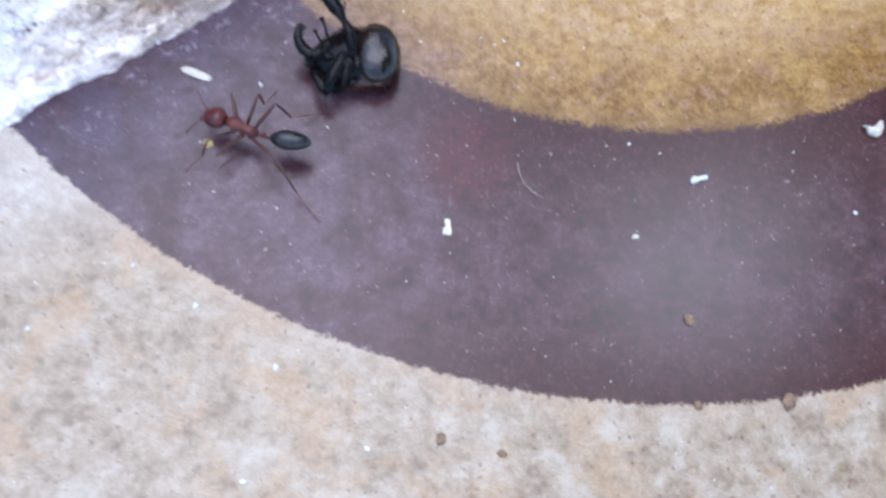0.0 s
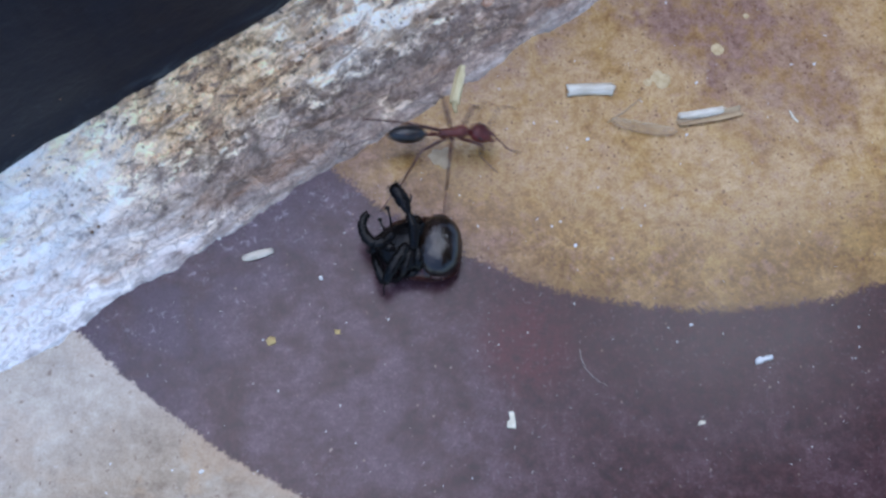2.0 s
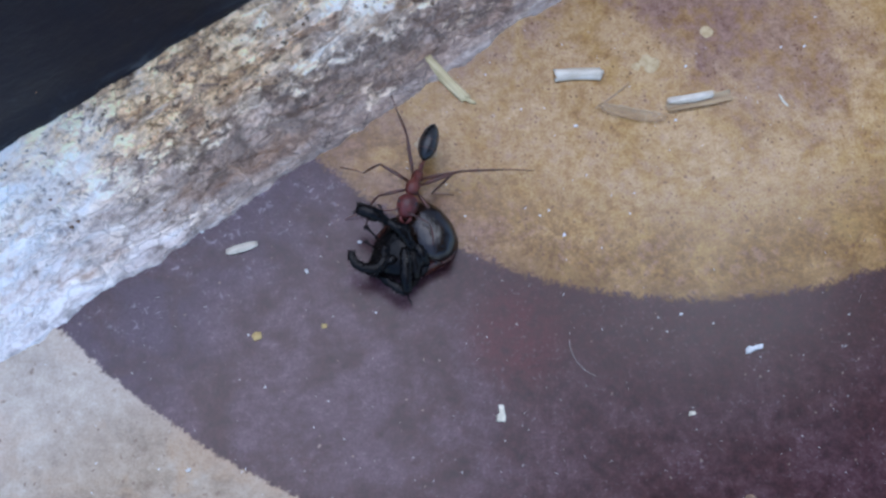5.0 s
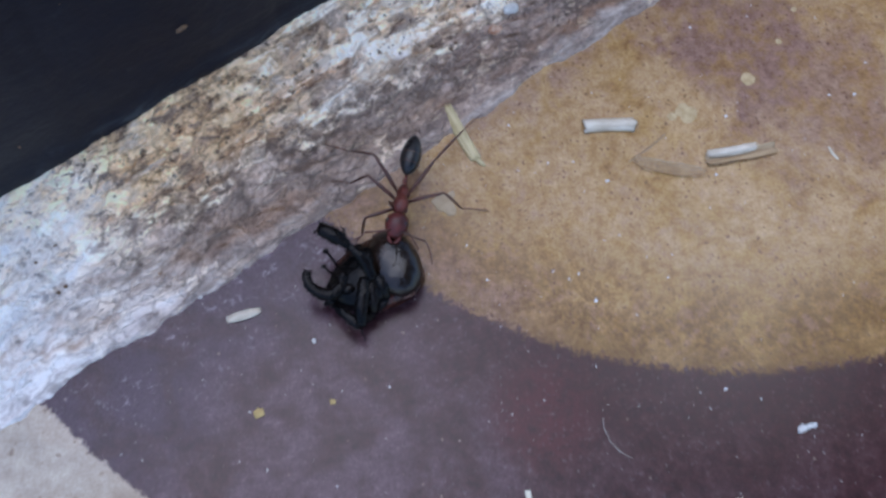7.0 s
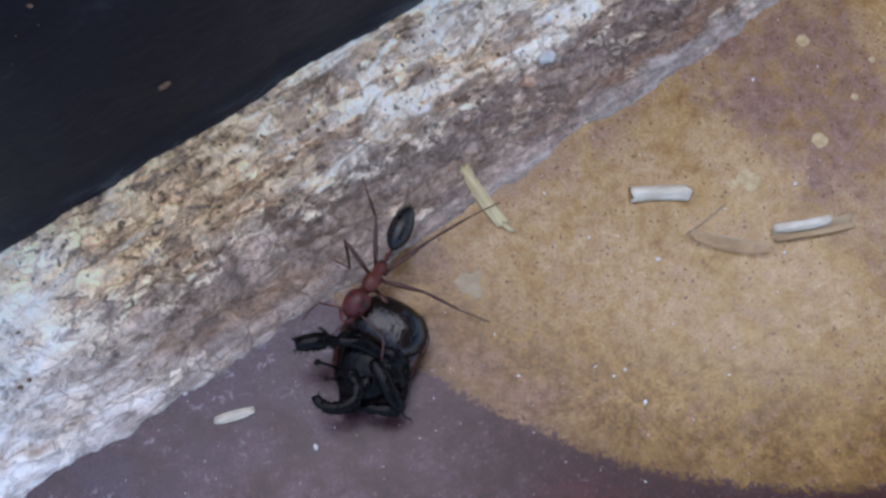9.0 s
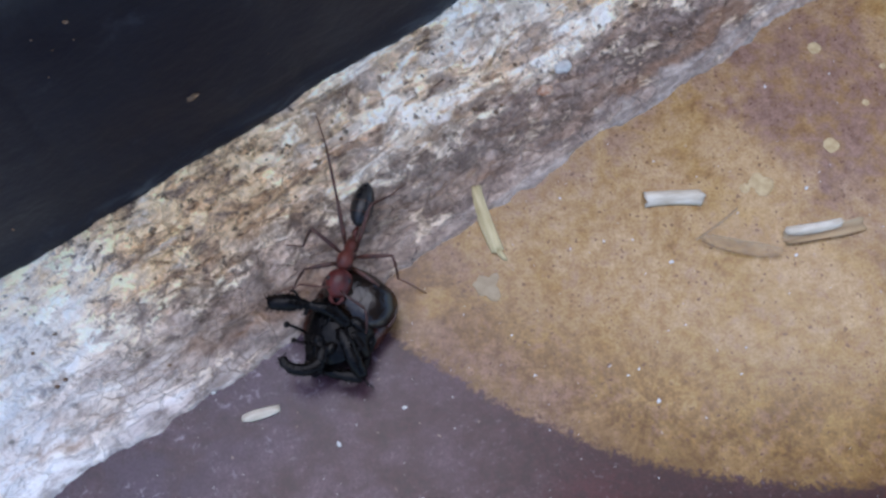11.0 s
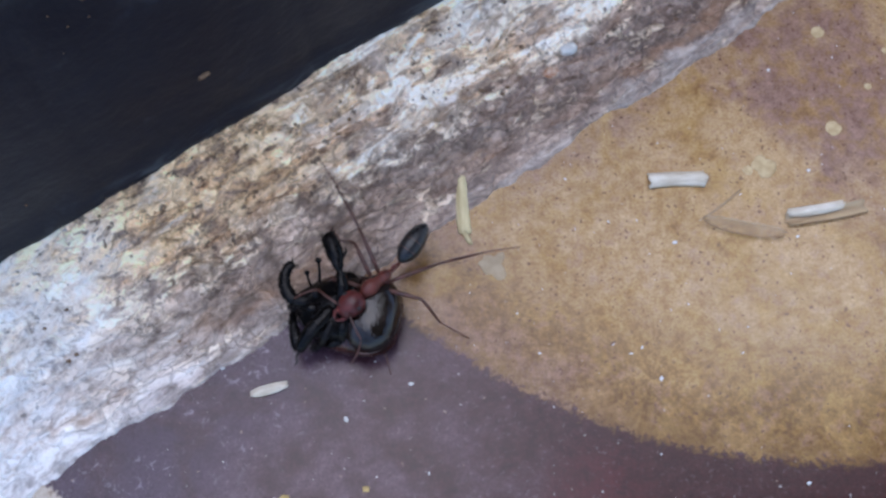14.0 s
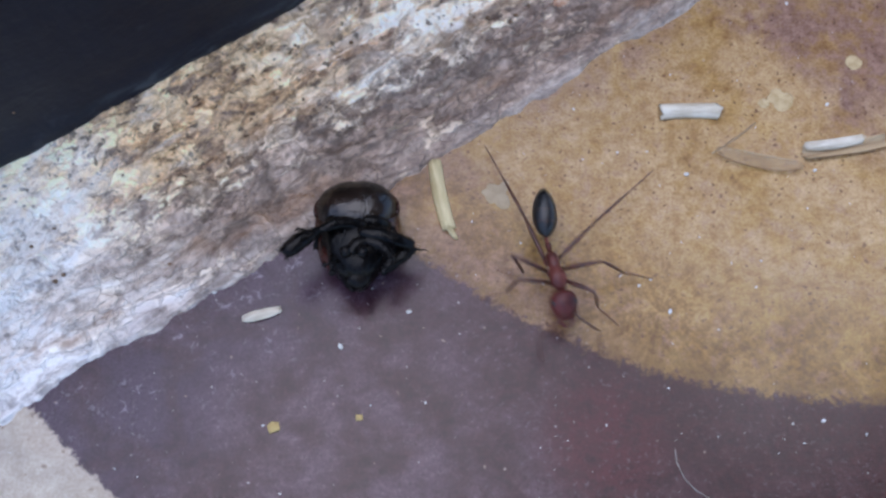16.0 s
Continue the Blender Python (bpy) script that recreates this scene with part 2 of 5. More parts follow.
def mortar_material():
    """Flaking mortar: mauve-brown layers with cream and white islands drawn out along the joint."""
    n = Nodes("flaking mortar")
    warp = n.noise(260, 3, 0.6)
    islands = n.noise(480, 5, 0.62, stretch=(0.52, 1.0, 1.0), distort=0.7)
    lumps = n.noise(900, 4, 0.62, stretch=(0.6, 1.1, 1.0), distort=0.6)
    crumbs = n.noise(2600, 3, 0.65)
    broad = n.noise(110, 3, 0.6, stretch=(0.6, 1.0, 1.0))
    sep = n.add("ShaderNodeSeparateXYZ", Vector=n.co)
    across = n.math("ADD", sep.outputs[1], n.math("MULTIPLY", n.math("SUBTRACT", warp, 0.5), 0.004))
    # left end: whiter mortar, with the sky's glare painted into its colour
    left = n.span(n.math("ADD", sep.outputs[0], n.math("MULTIPLY", n.math("SUBTRACT", broad, 0.5), 0.04)), -0.016, -0.040)
    up = n.span(across, 0.0222, 0.0268)
    v = n.math("ADD", n.math("MULTIPLY", lumps, 0.72), n.math("MULTIPLY", crumbs, 0.28))
    calm = n.math("MULTIPLY", n.span(up, 0.0, 1.0, 0.72, 1.0), n.span(left, 0.0, 1.0, 1.15, 1.0))
    v = n.math("ADD", 0.5, n.math("MULTIPLY", n.math("SUBTRACT", v, 0.5), calm))
    # mauve-brown ground, tan towards the step
    ground_tone = n.ramp(v, (0.36, (0.090, 0.066, 0.056)), (0.46, (0.235, 0.182, 0.158)), (0.55, (0.410, 0.335, 0.295)), (0.66, (0.68, 0.60, 0.54)))
    tan = n.math("MULTIPLY", n.span(n.math("ADD", n.math("MULTIPLY", broad, 0.55), n.math("MULTIPLY", lumps, 0.45)), 0.42, 0.56), n.span(across, 0.0235, 0.0280))
    tan = n.math("MAXIMUM", tan, n.math("MULTIPLY", n.math("MULTIPLY", n.span(sep.outputs[0], -0.030, -0.022), n.span(sep.outputs[0], 0.000, -0.008)), n.math("MULTIPLY", n.span(across, 0.0262, 0.0288), n.span(lumps, 0.38, 0.52, 0.35, 1.0))))
    color = n.mix(n.math("MULTIPLY", tan, 0.85), ground_tone, n.ramp(v, (0.36, (0.20, 0.115, 0.055)), (0.48, (0.56, 0.385, 0.21)), (0.60, (0.80, 0.62, 0.40))))
    # cream islands with crisp edges
    rise = n.math("ADD", islands, n.math("ADD", n.span(up, 0.0, 1.0, -0.105, 0.046, smooth=False), n.math("ADD", n.math("ADD", n.math("MULTIPLY", left, 0.07), n.span(sep.outputs[0], 0.001, 0.016, 0.0, 0.03)), n.math("MULTIPLY", n.math("SUBTRACT", lumps, 0.5), 0.34))))
    # whitest where the joint has been rubbed along its upper half
    rubbed = n.math("MULTIPLY", n.math("MULTIPLY", n.span(sep.outputs[0], -0.016, -0.006), n.span(sep.outputs[0], 0.024, 0.012)), n.span(across, 0.0238, 0.0262))
    rise = n.math("ADD", rise, n.math("MULTIPLY", rubbed, 0.10))
    cream = n.span(rise, 0.500, 0.530)
    color = n.mix(n.math("MULTIPLY", cream, 0.88), color, n.mix(n.span(v, 0.40, 0.60), n.mix(tan, (0.47, 0.385, 0.30), (0.50, 0.36, 0.20)), n.mix(tan, (0.80, 0.73, 0.62), (0.82, 0.67, 0.45))))
    white = n.math("MULTIPLY", n.math("MAXIMUM", n.math("MULTIPLY", n.span(rise, 0.56, 0.64, 0.0, 0.9), n.span(across, 0.0245, 0.0275, 0.4, 1.0)), n.math("MULTIPLY", left, n.span(v, 0.40, 0.52, 0.3, 0.95))), n.span(across, 0.0188, 0.0200))
    untanned = n.math("SUBTRACT", 1.0, n.math("MULTIPLY", tan, 0.75))
    color = n.mix(n.math("MULTIPLY", n.math("MULTIPLY", white, untanned), 0.8), color, n.mix(crumbs, (0.66, 0.62, 0.57), (0.90, 0.87, 0.82)))
    # there the white lies in streaks over bare brown
    streaks = n.noise(430, 5, 0.66, stretch=(0.24, 1.0, 1.0), distort=0.5)
    color = n.mix(n.math("MULTIPLY", rubbed, n.span(streaks, 0.52, 0.46, 0.0, 0.72)), color, n.mix(n.span(v, 0.40, 0.60), (0.150, 0.098, 0.074), (0.42, 0.315, 0.25)))
    color = n.mix(n.math("MULTIPLY", rubbed, n.span(streaks, 0.51, 0.55, 0.0, 0.95)), color, n.mix(n.span(v, 0.42, 0.56), (0.62, 0.55, 0.46), (0.95, 0.93, 0.90)))
    # flakes, each of its own tone, with dark gaps between them
    drift = n.add("ShaderNodeTexNoise", Vector=n.co, Scale=330, Detail=4.0, Roughness=0.65)
    flaky = n.vec("ADD", n.co, n.vec("MULTIPLY", drift.outputs["Color"], (0.0030, 0.0024, 0.0)))
    flake = n.cells(820, co=flaky, stretch=(0.55, 1.0, 0.0))
    gap = n.cells(820, "DISTANCE_TO_EDGE", co=flaky, stretch=(0.55, 1.0, 0.0)).outputs["Distance"]
    own = n.add("ShaderNodeSeparateColor", Color=flake.outputs["Color"]).outputs[0]
    color = n.mix(1.0, color, n.ramp(own, (0.0, (0.84, 0.82, 0.82)), (0.6, (1.08, 1.06, 1.05)), (1.0, (1.28, 1.25, 1.20))), "MULTIPLY")
    gap = n.math("MULTIPLY", n.span(n.math("ADD", gap, n.math("MULTIPLY", n.math("SUBTRACT", crumbs, 0.5), 0.10)), 0.015, 0.085, 1.0, 0.0), n.span(n.math("ADD", n.math("MULTIPLY", warp, 0.5), n.math("MULTIPLY", lumps, 0.5)), 0.42, 0.56, 0.1, 1.0))
    # left gaps painted bluish grey for the soft shadows in them
    color = n.mix(n.math("MULTIPLY", gap, n.math("MULTIPLY", n.span(across, 0.0215, 0.0265, 0.42, 0.24), n.span(left, 0.0, 1.0, 1.0, 0.5))), color, n.mix(left, (0.085, 0.062, 0.052), (0.34, 0.34, 0.37)))
    stain = n.math("MULTIPLY", n.span(n.noise(380, 4, 0.65, stretch=(0.6, 1.0, 1.0), distort=0.8), 0.52, 0.62), n.span(across, 0.0225, 0.0275))
    color = n.mix(n.math("MULTIPLY", n.math("MULTIPLY", stain, 0.26), n.math("SUBTRACT", 1.0, n.math("MULTIPLY", left, 0.6))), color, n.mix(v, (0.14, 0.075, 0.035), (0.55, 0.36, 0.17)))
    # dark rims of the layers
    rim = n.math("MULTIPLY", n.math("MULTIPLY", n.span(rise, 0.478, 0.496), n.span(rise, 0.512, 0.500)), n.span(broad, 0.42, 0.58))
    color = n.mix(n.math("MULTIPLY", rim, 0.65), color, (0.085, 0.058, 0.046))
    lines = n.noise(420, 4, 0.55, stretch=(0.26, 1.1, 1.0), distort=1.3)
    layer = n.math("MULTIPLY", n.span(n.math("ABSOLUTE", n.math("SUBTRACT", lines, 0.5)), 0.004, 0.020, 1.0, 0.0), n.span(across, 0.0255, 0.0225))
    color = n.mix(n.math("MULTIPLY", layer, 0.45), color, (0.13, 0.085, 0.070))
    seam = n.math("MULTIPLY", n.span(across, 0.0172, 0.0181), n.span(across, 0.0202, 0.0193))
    color = n.mix(n.math("MULTIPLY", n.math("MULTIPLY", seam, n.span(sep.outputs[0], 0.000, 0.018, 0.62, 0.8)), n.span(n.math("ADD", n.math("MULTIPLY", lines, 0.6), n.math("MULTIPLY", broad, 0.4)), 0.43, 0.54, 0.3, 1.0)), color, n.mix(n.span(v, 0.38, 0.62), (0.32, 0.295, 0.29), (0.66, 0.635, 0.64)))
    band = n.math("MULTIPLY", n.math("MULTIPLY", n.span(across, 0.0199, 0.0205), n.span(across, 0.0216, 0.0209)), n.span(broad, 0.40, 0.56))
    color = n.mix(n.math("MULTIPLY", band, 0.6), color, n.mix(v, (0.20, 0.11, 0.065), (0.52, 0.34, 0.22)))
    plate = n.math("MULTIPLY", n.math("MULTIPLY", n.span(across, 0.0208, 0.0216), n.span(across, 0.0252, 0.0236)), left)
    color = n.mix(n.math("MULTIPLY", plate, 0.6), color, n.mix(v, (0.34, 0.26, 0.21), (0.68, 0.57, 0.48)))
    pits = n.math("MULTIPLY", n.span(n.noise(1500, 2, 0.5), 0.640, 0.680), n.math("MULTIPLY", n.span(broad, 0.38, 0.50), n.span(across, 0.0205, 0.0235, 0.15, 1.0)))
    color = n.mix(n.math("MULTIPLY", pits, 0.8), color, (0.075, 0.050, 0.038))
    crack = n.math("ABSOLUTE", n.math("SUBTRACT", n.noise(200, 5, 0.65, stretch=(0.5, 1.0, 1.0), distort=1.6), 0.5))
    crack = n.math("MULTIPLY", n.span(crack, 0.002, 0.009, 1.0, 0.0), n.span(n.noise(130, 2), 0.50, 0.60))
    color = n.mix(n.math("MULTIPLY", crack, n.span(left, 0.0, 1.0, 0.7, 0.25)), color, (0.06, 0.042, 0.034))
    color = n.mix(1.0, color, n.mix(n.math("MAXIMUM", n.span(across, 0.0215, 0.0255), left), (0.86, 0.82, 0.79), (1.32, 1.32, 1.32)), "MULTIPLY", True)
    # a bare grey-brown stretch of the lower half
    bare = n.math("MULTIPLY", n.math("MULTIPLY", n.span(sep.outputs[0], -0.033, -0.022), n.span(sep.outputs[0], 0.012, -0.002)), n.math("MULTIPLY", n.span(across, 0.0195, 0.0212), n.span(across, 0.0275, 0.0248)))
    color = n.mix(n.math("MULTIPLY", bare, n.span(lumps, 0.62, 0.44, 0.15, 0.75)), color, n.mix(n.span(v, 0.40, 0.60), (0.150, 0.112, 0.092), (0.40, 0.325, 0.270)))
    color = n.mix(n.math("MULTIPLY", tan, 0.30), color, n.mix(1.0, color, (1.02, 0.84, 0.62), "MULTIPLY"))
    # far left whitened further, for the same painted glare
    far = n.math("MULTIPLY", n.span(n.math("ADD", sep.outputs[0], n.math("MULTIPLY", n.math("SUBTRACT", lines, 0.5), 0.05)), -0.024, -0.044), n.span(v, 0.40, 0.56, 0.25, 0.95))
    color = n.mix(far, color, n.mix(crumbs, (0.70, 0.70, 0.71), (0.95, 0.95, 0.95)))
    color = n.mix(n.math("SUBTRACT", 1.0, n.math("MULTIPLY", left, 0.8)), color, n.mix(1.0, color, (1.02, 0.945, 0.84), "MULTIPLY"))
    bump = n.math("ADD", n.math("ADD", n.math("ADD", n.math("MULTIPLY", v, 0.75), n.math("MULTIPLY", n.math("SUBTRACT", own, gap), 0.20)), n.math("MULTIPLY", cream, 0.20)), n.math("ADD", n.math("MULTIPLY", pits, -0.30), n.math("MULTIPLY", n.math("ADD", crack, layer), -0.16)))
    return n.done(color, n.span(n.math("ADD", v, n.math("MULTIPLY", left, 0.06)), 0.4, 0.62, 0.52, 0.26), bump, 0.0008, 0.8, IOR=1.5)


def black_paint_material():
    n = Nodes("black paint")
    streak = n.noise(160, 4, 0.6, stretch=(0.5, 1.0, 1.0))
    grain = n.noise(1400, 3)
    dust = n.span(n.noise(420, 4, 0.65), 0.60, 0.78)
    color = n.mix(n.math("MULTIPLY", dust, 0.16), n.mix(streak, (0.003, 0.004, 0.008), (0.008, 0.010, 0.020)), (0.10, 0.11, 0.14))
    high = n.add("ShaderNodeSeparateXYZ", Vector=n.co).outputs[2]
    smear = n.math("MULTIPLY", n.span(high, 0.0068, 0.0050), n.span(n.noise(620, 5, 0.7, stretch=(0.3, 1.0, 1.5), distort=0.6), 0.48, 0.64))
    color = n.mix(n.math("MULTIPLY", smear, 0.30), color, (0.16, 0.185, 0.20))
    return n.done(color, n.span(streak, 0.3, 0.7, 0.40, 0.60), n.math("ADD", streak, n.math("MULTIPLY", grain, 0.25)), 0.0004, 0.6, Specular_IOR_Level=0.36)


def chitin(name, dark, light, rough=0.28, scale=1500, depth=0.00004, **more):
    n = Nodes(name)
    a = n.noise(scale, 4, 0.6)
    b = n.noise(scale * 0.25, 3, 0.5)
    v = n.math("ADD", n.math("MULTIPLY", a, 0.5), n.math("MULTIPLY", b, 0.5))
    return n.done(n.mix(n.span(v, 0.35, 0.68), dark, light), n.span(a, 0.3, 0.7, rough * 0.75, rough * 1.35), a, depth, 0.6, **more)


def dry(name, dark, light, rough=0.6, scale=900, stretch=(0.25, 2.0, 2.0), solid=1.0):
    n = Nodes(name)
    a = n.noise(scale, 4, 0.6, stretch=stretch)
    return n.done(n.mix(n.span(a, 0.32, 0.68), dark, light), rough, a, 0.00006, 0.7, Alpha=solid)


FLOOR = floor_material()
MORTAR = mortar_material()
BLACK = black_paint_material()
ANT_RED = chitin("ant red", (0.040, 0.007, 0.006), (0.110, 0.019, 0.015), 0.44, depth=0.00009, Specular_IOR_Level=0.35)
ANT_WAIST = chitin("ant thorax red", (0.050, 0.011, 0.008), (0.125, 0.029, 0.019), 0.46, depth=0.00009, Specular_IOR_Level=0.35)
ANT_BLACK = chitin("ant gaster black", (0.006, 0.006, 0.007), (0.026, 0.022, 0.020), 0.34, Specular_IOR_Level=0.4)
ANT_LEG = chitin("ant leg brown", (0.034, 0.012, 0.008), (0.095, 0.030, 0.018), 0.42)
ANT_SHIN = chitin("ant shin brown", (0.07, 0.025, 0.014), (0.17, 0.065, 0.034), 0.45)
BEETLE_BLACK = chitin("beetle black", (0.002, 0.002, 0.0022), (0.007, 0.0055, 0.005), 0.22, 1100, 0.00016, Specular_IOR_Level=0.11)
BEETLE_BELLY = chitin("beetle belly brown", (0.004, 0.003, 0.002), (0.022, 0.011, 0.007), 0.21, 520, 0.00045, Specular_IOR_Level=0.42)
BEETLE_SHELL = chitin("beetle shell", (0.010, 0.003, 0.002), (0.050, 0.011, 0.006), 0.24, 800, 0.00008, Specular_IOR_Level=0.4)
HUSK_WHITE = dry("white husk", (0.44, 0.37, 0.27), (0.68, 0.62, 0.51), 0.6, 1500, (0.3, 1.6, 1.6))
HUSK_BROWN = dry("husk edge brown", (0.16, 0.09, 0.045), (0.34, 0.21, 0.11), 0.5, solid=0.75)
HUSK_TAN = dry("tan husk", (0.32, 0.21, 0.11), (0.54, 0.40, 0.23), 0.45, solid=0.75)
HUSK_CLEAR = dry("thin husk", (0.40, 0.27, 0.15), (0.62, 0.47, 0.30), 0.3, solid=0.16)
STRAW = dry("yellow straw", (0.38, 0.30, 0.14), (0.66, 0.56, 0.32), 0.5)
SALT = dry("white crumb", (0.50, 0.48, 0.44), (0.72, 0.70, 0.66), 0.7, 1500, (1, 1, 1))
CRUMB = dry("cream crumb", (0.46, 0.40, 0.28), (0.66, 0.60, 0.46), 0.6, 1500, (1, 1, 1))
YELLOW = dry("yellow crumb", (0.36, 0.25, 0.08), (0.52, 0.38, 0.15), 0.6, 1500, (1, 1, 1))
SPOT = dry("yellow drop", (0.48, 0.335, 0.15), (0.66, 0.50, 0.27), 0.45, 1500, (1, 1, 1), 0.75)
FLAKE = dry("pale flake", (0.42, 0.31, 0.18), (0.56, 0.43, 0.27), 0.5, 1100, (1, 1, 1), 0.7)
BROWN = dry("brown crumb", (0.12, 0.07, 0.04), (0.25, 0.15, 0.08), 0.7, 1500, (1, 1, 1))
RUSTY = dry("rusty stone", (0.34, 0.13, 0.05), (0.62, 0.50, 0.38), 0.6, 1500, (1, 1, 1))
PLASTER = dry("matte plaster", (0.30, 0.27, 0.23), (0.40, 0.36, 0.31), 0.8, 6, (1, 1, 1))
ADDED_GLOW = Nodes("added glow").done((0.8, 0.8, 0.8), 0.3, Emission_Color=(0.94, 0.97, 1.0, 1), Emission_Strength=6.0)
HAIR = dry("hair", (0.30, 0.26, 0.22), (0.50, 0.46, 0.40), 0.4)


# ---- mesh helpers ----
def mesh_of(bm, name, material, smooth=True):
    bmesh.ops.recalc_face_normals(bm, faces=bm.faces)
    me = bpy.data.meshes.new(name)
    bm.to_mesh(me)
    bm.free()
    for p in me.polygons:
        p.use_smooth = smooth
    me.materials.append(material)
    return me


def part(name, bm, material, parent, label="", smooth=True):
    ob = new(name, mesh_of(bm, name, material, smooth))
    ob.parent = parent
    return tagged(ob, label)


def thing(name, bm, material, label, category, group="", kind="", smooth=True):
    return tagged(new(name, mesh_of(bm, name, material, smooth)), label, category, group, kind)


def rings(bm, loops):
    """Skins rings of points, closing both ends."""
    rows = [[bm.verts.new(p) for p in loop] for loop in loops]
    k = len(rows[0])
    for a, b in zip(rows, rows[1:]):
        for i in range(k):
            bm.faces.new((a[i], a[(i + 1) % k], b[(i + 1) % k], b[i]))
    bm.faces.new(rows[0])
    bm.faces.new(rows[-1])
    return bm


def loft(stations, sides=18, power=2.0, rough=0.0, bm=None, seed=0.0):
    """A body along x. Stations in millimetres: x, y, z of the middle, half width, half height."""
    bm = bm or bmesh.new()
    loops = []
    for x, y, z, w, h in stations:
        loop = []
        for i in range(sides):
            a = 2 * math.pi * i / sides
            c, s = math.cos(a), math.sin(a)
            e = 2 / power
            p = Vector((x, y + w * math.copysign(abs(c) ** e, c), z + h * math.copysign(abs(s) ** e, s)))
            if rough:
                p += rough * noise.noise_vector(p * 2.1 + Vector((seed, 0, 0)))
            loop.append(p * MM)
        loops.append(loop)
    return rings(bm, loops)


def egg(x0, x1, z, w, h, steps=12, bulge=0.5, y=0.0, power=2.0, rough=0.0, sides=18, fat=0.5, bm=None, lift=0.0):
    """An egg-shaped body from x0 to x1, widest at the share bulge of its length."""
    st = []
    for i in range(steps + 1):
        f = 0.5 - 0.5 * math.cos(math.pi * (0.02 + 0.96 * i / steps))
        g = f / bulge * 0.5 if f < bulge else 0.5 + (f - bulge) / (1 - bulge) * 0.5
        r = max(4 * g * (1 - g), 0.0) ** fat
        st.append((x0 + (x1 - x0) * f, y, z + lift * f, w * r, h * r))
    return loft(st, sides, power, rough, bm)


def tube(points, radii, sides=8, flat=1.0, bm=None, rough=0.0, teeth=0):
    """A tapered limb through points (millimetres)."""
    bm = bm or bmesh.new()
    pts = [Vector(p) for p in points]
    loops, up = [], Vector((0.13, 0.21, 1.0))
    for i, p in enumerate(pts):
        d = (pts[min(i + 1, len(pts) - 1)] - pts[max(i - 1, 0)]).normalized()
        side = up.cross(d).normalized()
        top = d.cross(side)
        loop = []
        for k in range(sides):
            a = 2 * math.pi * k / sides
            q = p + radii[i] * (math.cos(a) * side + flat * math.sin(a) * top)
            loop.append((q + rough * noise.noise_vector(q * 2.7)) * MM)
        loops.append(loop)
        if teeth and 0 < i:
            for k in range(teeth):
                f = (k + 0.5) / teeth
                c = pts[i - 1] + (p - pts[i - 1]) * f
                r = radii[i - 1] + (radii[i] - radii[i - 1]) * f
                out = (side * (1 if (i + k) % 2 else -0.9) + d * 0.5).normalized()
                spine = [c + out * r * 0.7, c + out * (r + 0.22)]
                rings(bm, [[(spine[0] + 0.07 * (math.cos(g) * d + math.sin(g) * top)) * MM for g in (0, 2.1, 4.2)], [(spine[1] + 0.012 * (math.cos(g) * d + math.sin(g) * top)) * MM for g in (0, 2.1, 4.2)]])
    return rings(bm, loops)


def smooth_path(points, radii, steps=4):
    """Rounds a limb's course with points in between."""
    pts, rad = [], []
    n = len(points)
    for i in range(n - 1):
        p = [Vector(points[min(max(k, 0), n - 1)]) for k in (i - 1, i, i + 1, i + 2)]
        for s in range(steps):
            f = s / steps
            pts.append(0.5 * (2 * p[1] + (p[2] - p[0]) * f + (2 * p[0] - 5 * p[1] + 4 * p[2] - p[3]) * f * f + (3 * p[1] - 3 * p[2] + p[3] - p[0]) * f ** 3))
            rad.append(radii[i] + (radii[i + 1] - radii[i]) * f)
    return pts + [Vector(points[-1])], rad + [radii[-1]]


def limb_bm(points, radii, sides=12, flat=0.8, teeth=0):
    pts, rad = smooth_path(points, radii)
    return tube(pts, [1.02 * r for r in rad], sides, flat, rough=0.10, teeth=teeth)


def curl(length, radius, arc, thick, taper=0.3, bend=0.0, steps=18, across=11, seed=0.0, up=False):
    """A dry husk: a curled sheet with thickness, along x (millimetres)."""
    bm = bmesh.new()
    loops = []
    for i in range(steps + 1):
        f = i / steps
        r = radius * (1 - taper * abs(2 * f - 1) ** 2.5)
        x = (f - 0.5) * length
        yb = bend * (2 * f - 1) ** 2
        out, inn = [], []
        for k in range(across):
            a = radians(arc) * (k / (across - 1) - 0.5) + 0.25 * noise.noise(Vector((x * 0.6 + seed, k * 0.2, seed)))
            e = x + 0.5 * noise.noise(Vector((k * 0.9, seed, 3.0 * f))) * abs(2 * f - 1) ** 6 * min(1.0, 3 * radius)
            out.append(Vector((e, yb + r * math.sin(a), r * math.cos(a))) * MM)
            inn.append(Vector((e, yb + (r - thick) * math.sin(a), (r - thick) * math.cos(a))) * MM)
        loops.append(out + inn[::-1])
    rings(bm, loops)
    if up:
        bmesh.ops.rotate(bm, verts=bm.verts, matrix=Matrix.Rotation(math.pi, 3, "X"))
    low = min(v.co.z for v in bm.verts)
    bmesh.ops.translate(bm, verts=bm.verts, vec=(0, 0, -low))
    return bm


def husk_rim(length, radius, arc, side, taper, bend, r=0.035, bow=0.0):
    """The thicker edge of a husk that lies open side up."""
    pts = []
    for i in range(13):
        f = i / 12
        k = radius * (1 - taper * abs(2 * f - 1) ** 2.5)
        a = radians(arc) * 0.5 * side
        pts.append(((f - 0.5) * length * 0.98, -bend * (2 * f - 1) ** 2 + k * math.sin(a) + 0.04 * noise.noise(Vector((f * 5, side, 1))), radius - k * math.cos(a) + bow))
    return tube(pts, [r * 0.6] + [r] * 11 + [r * 0.6], 6)


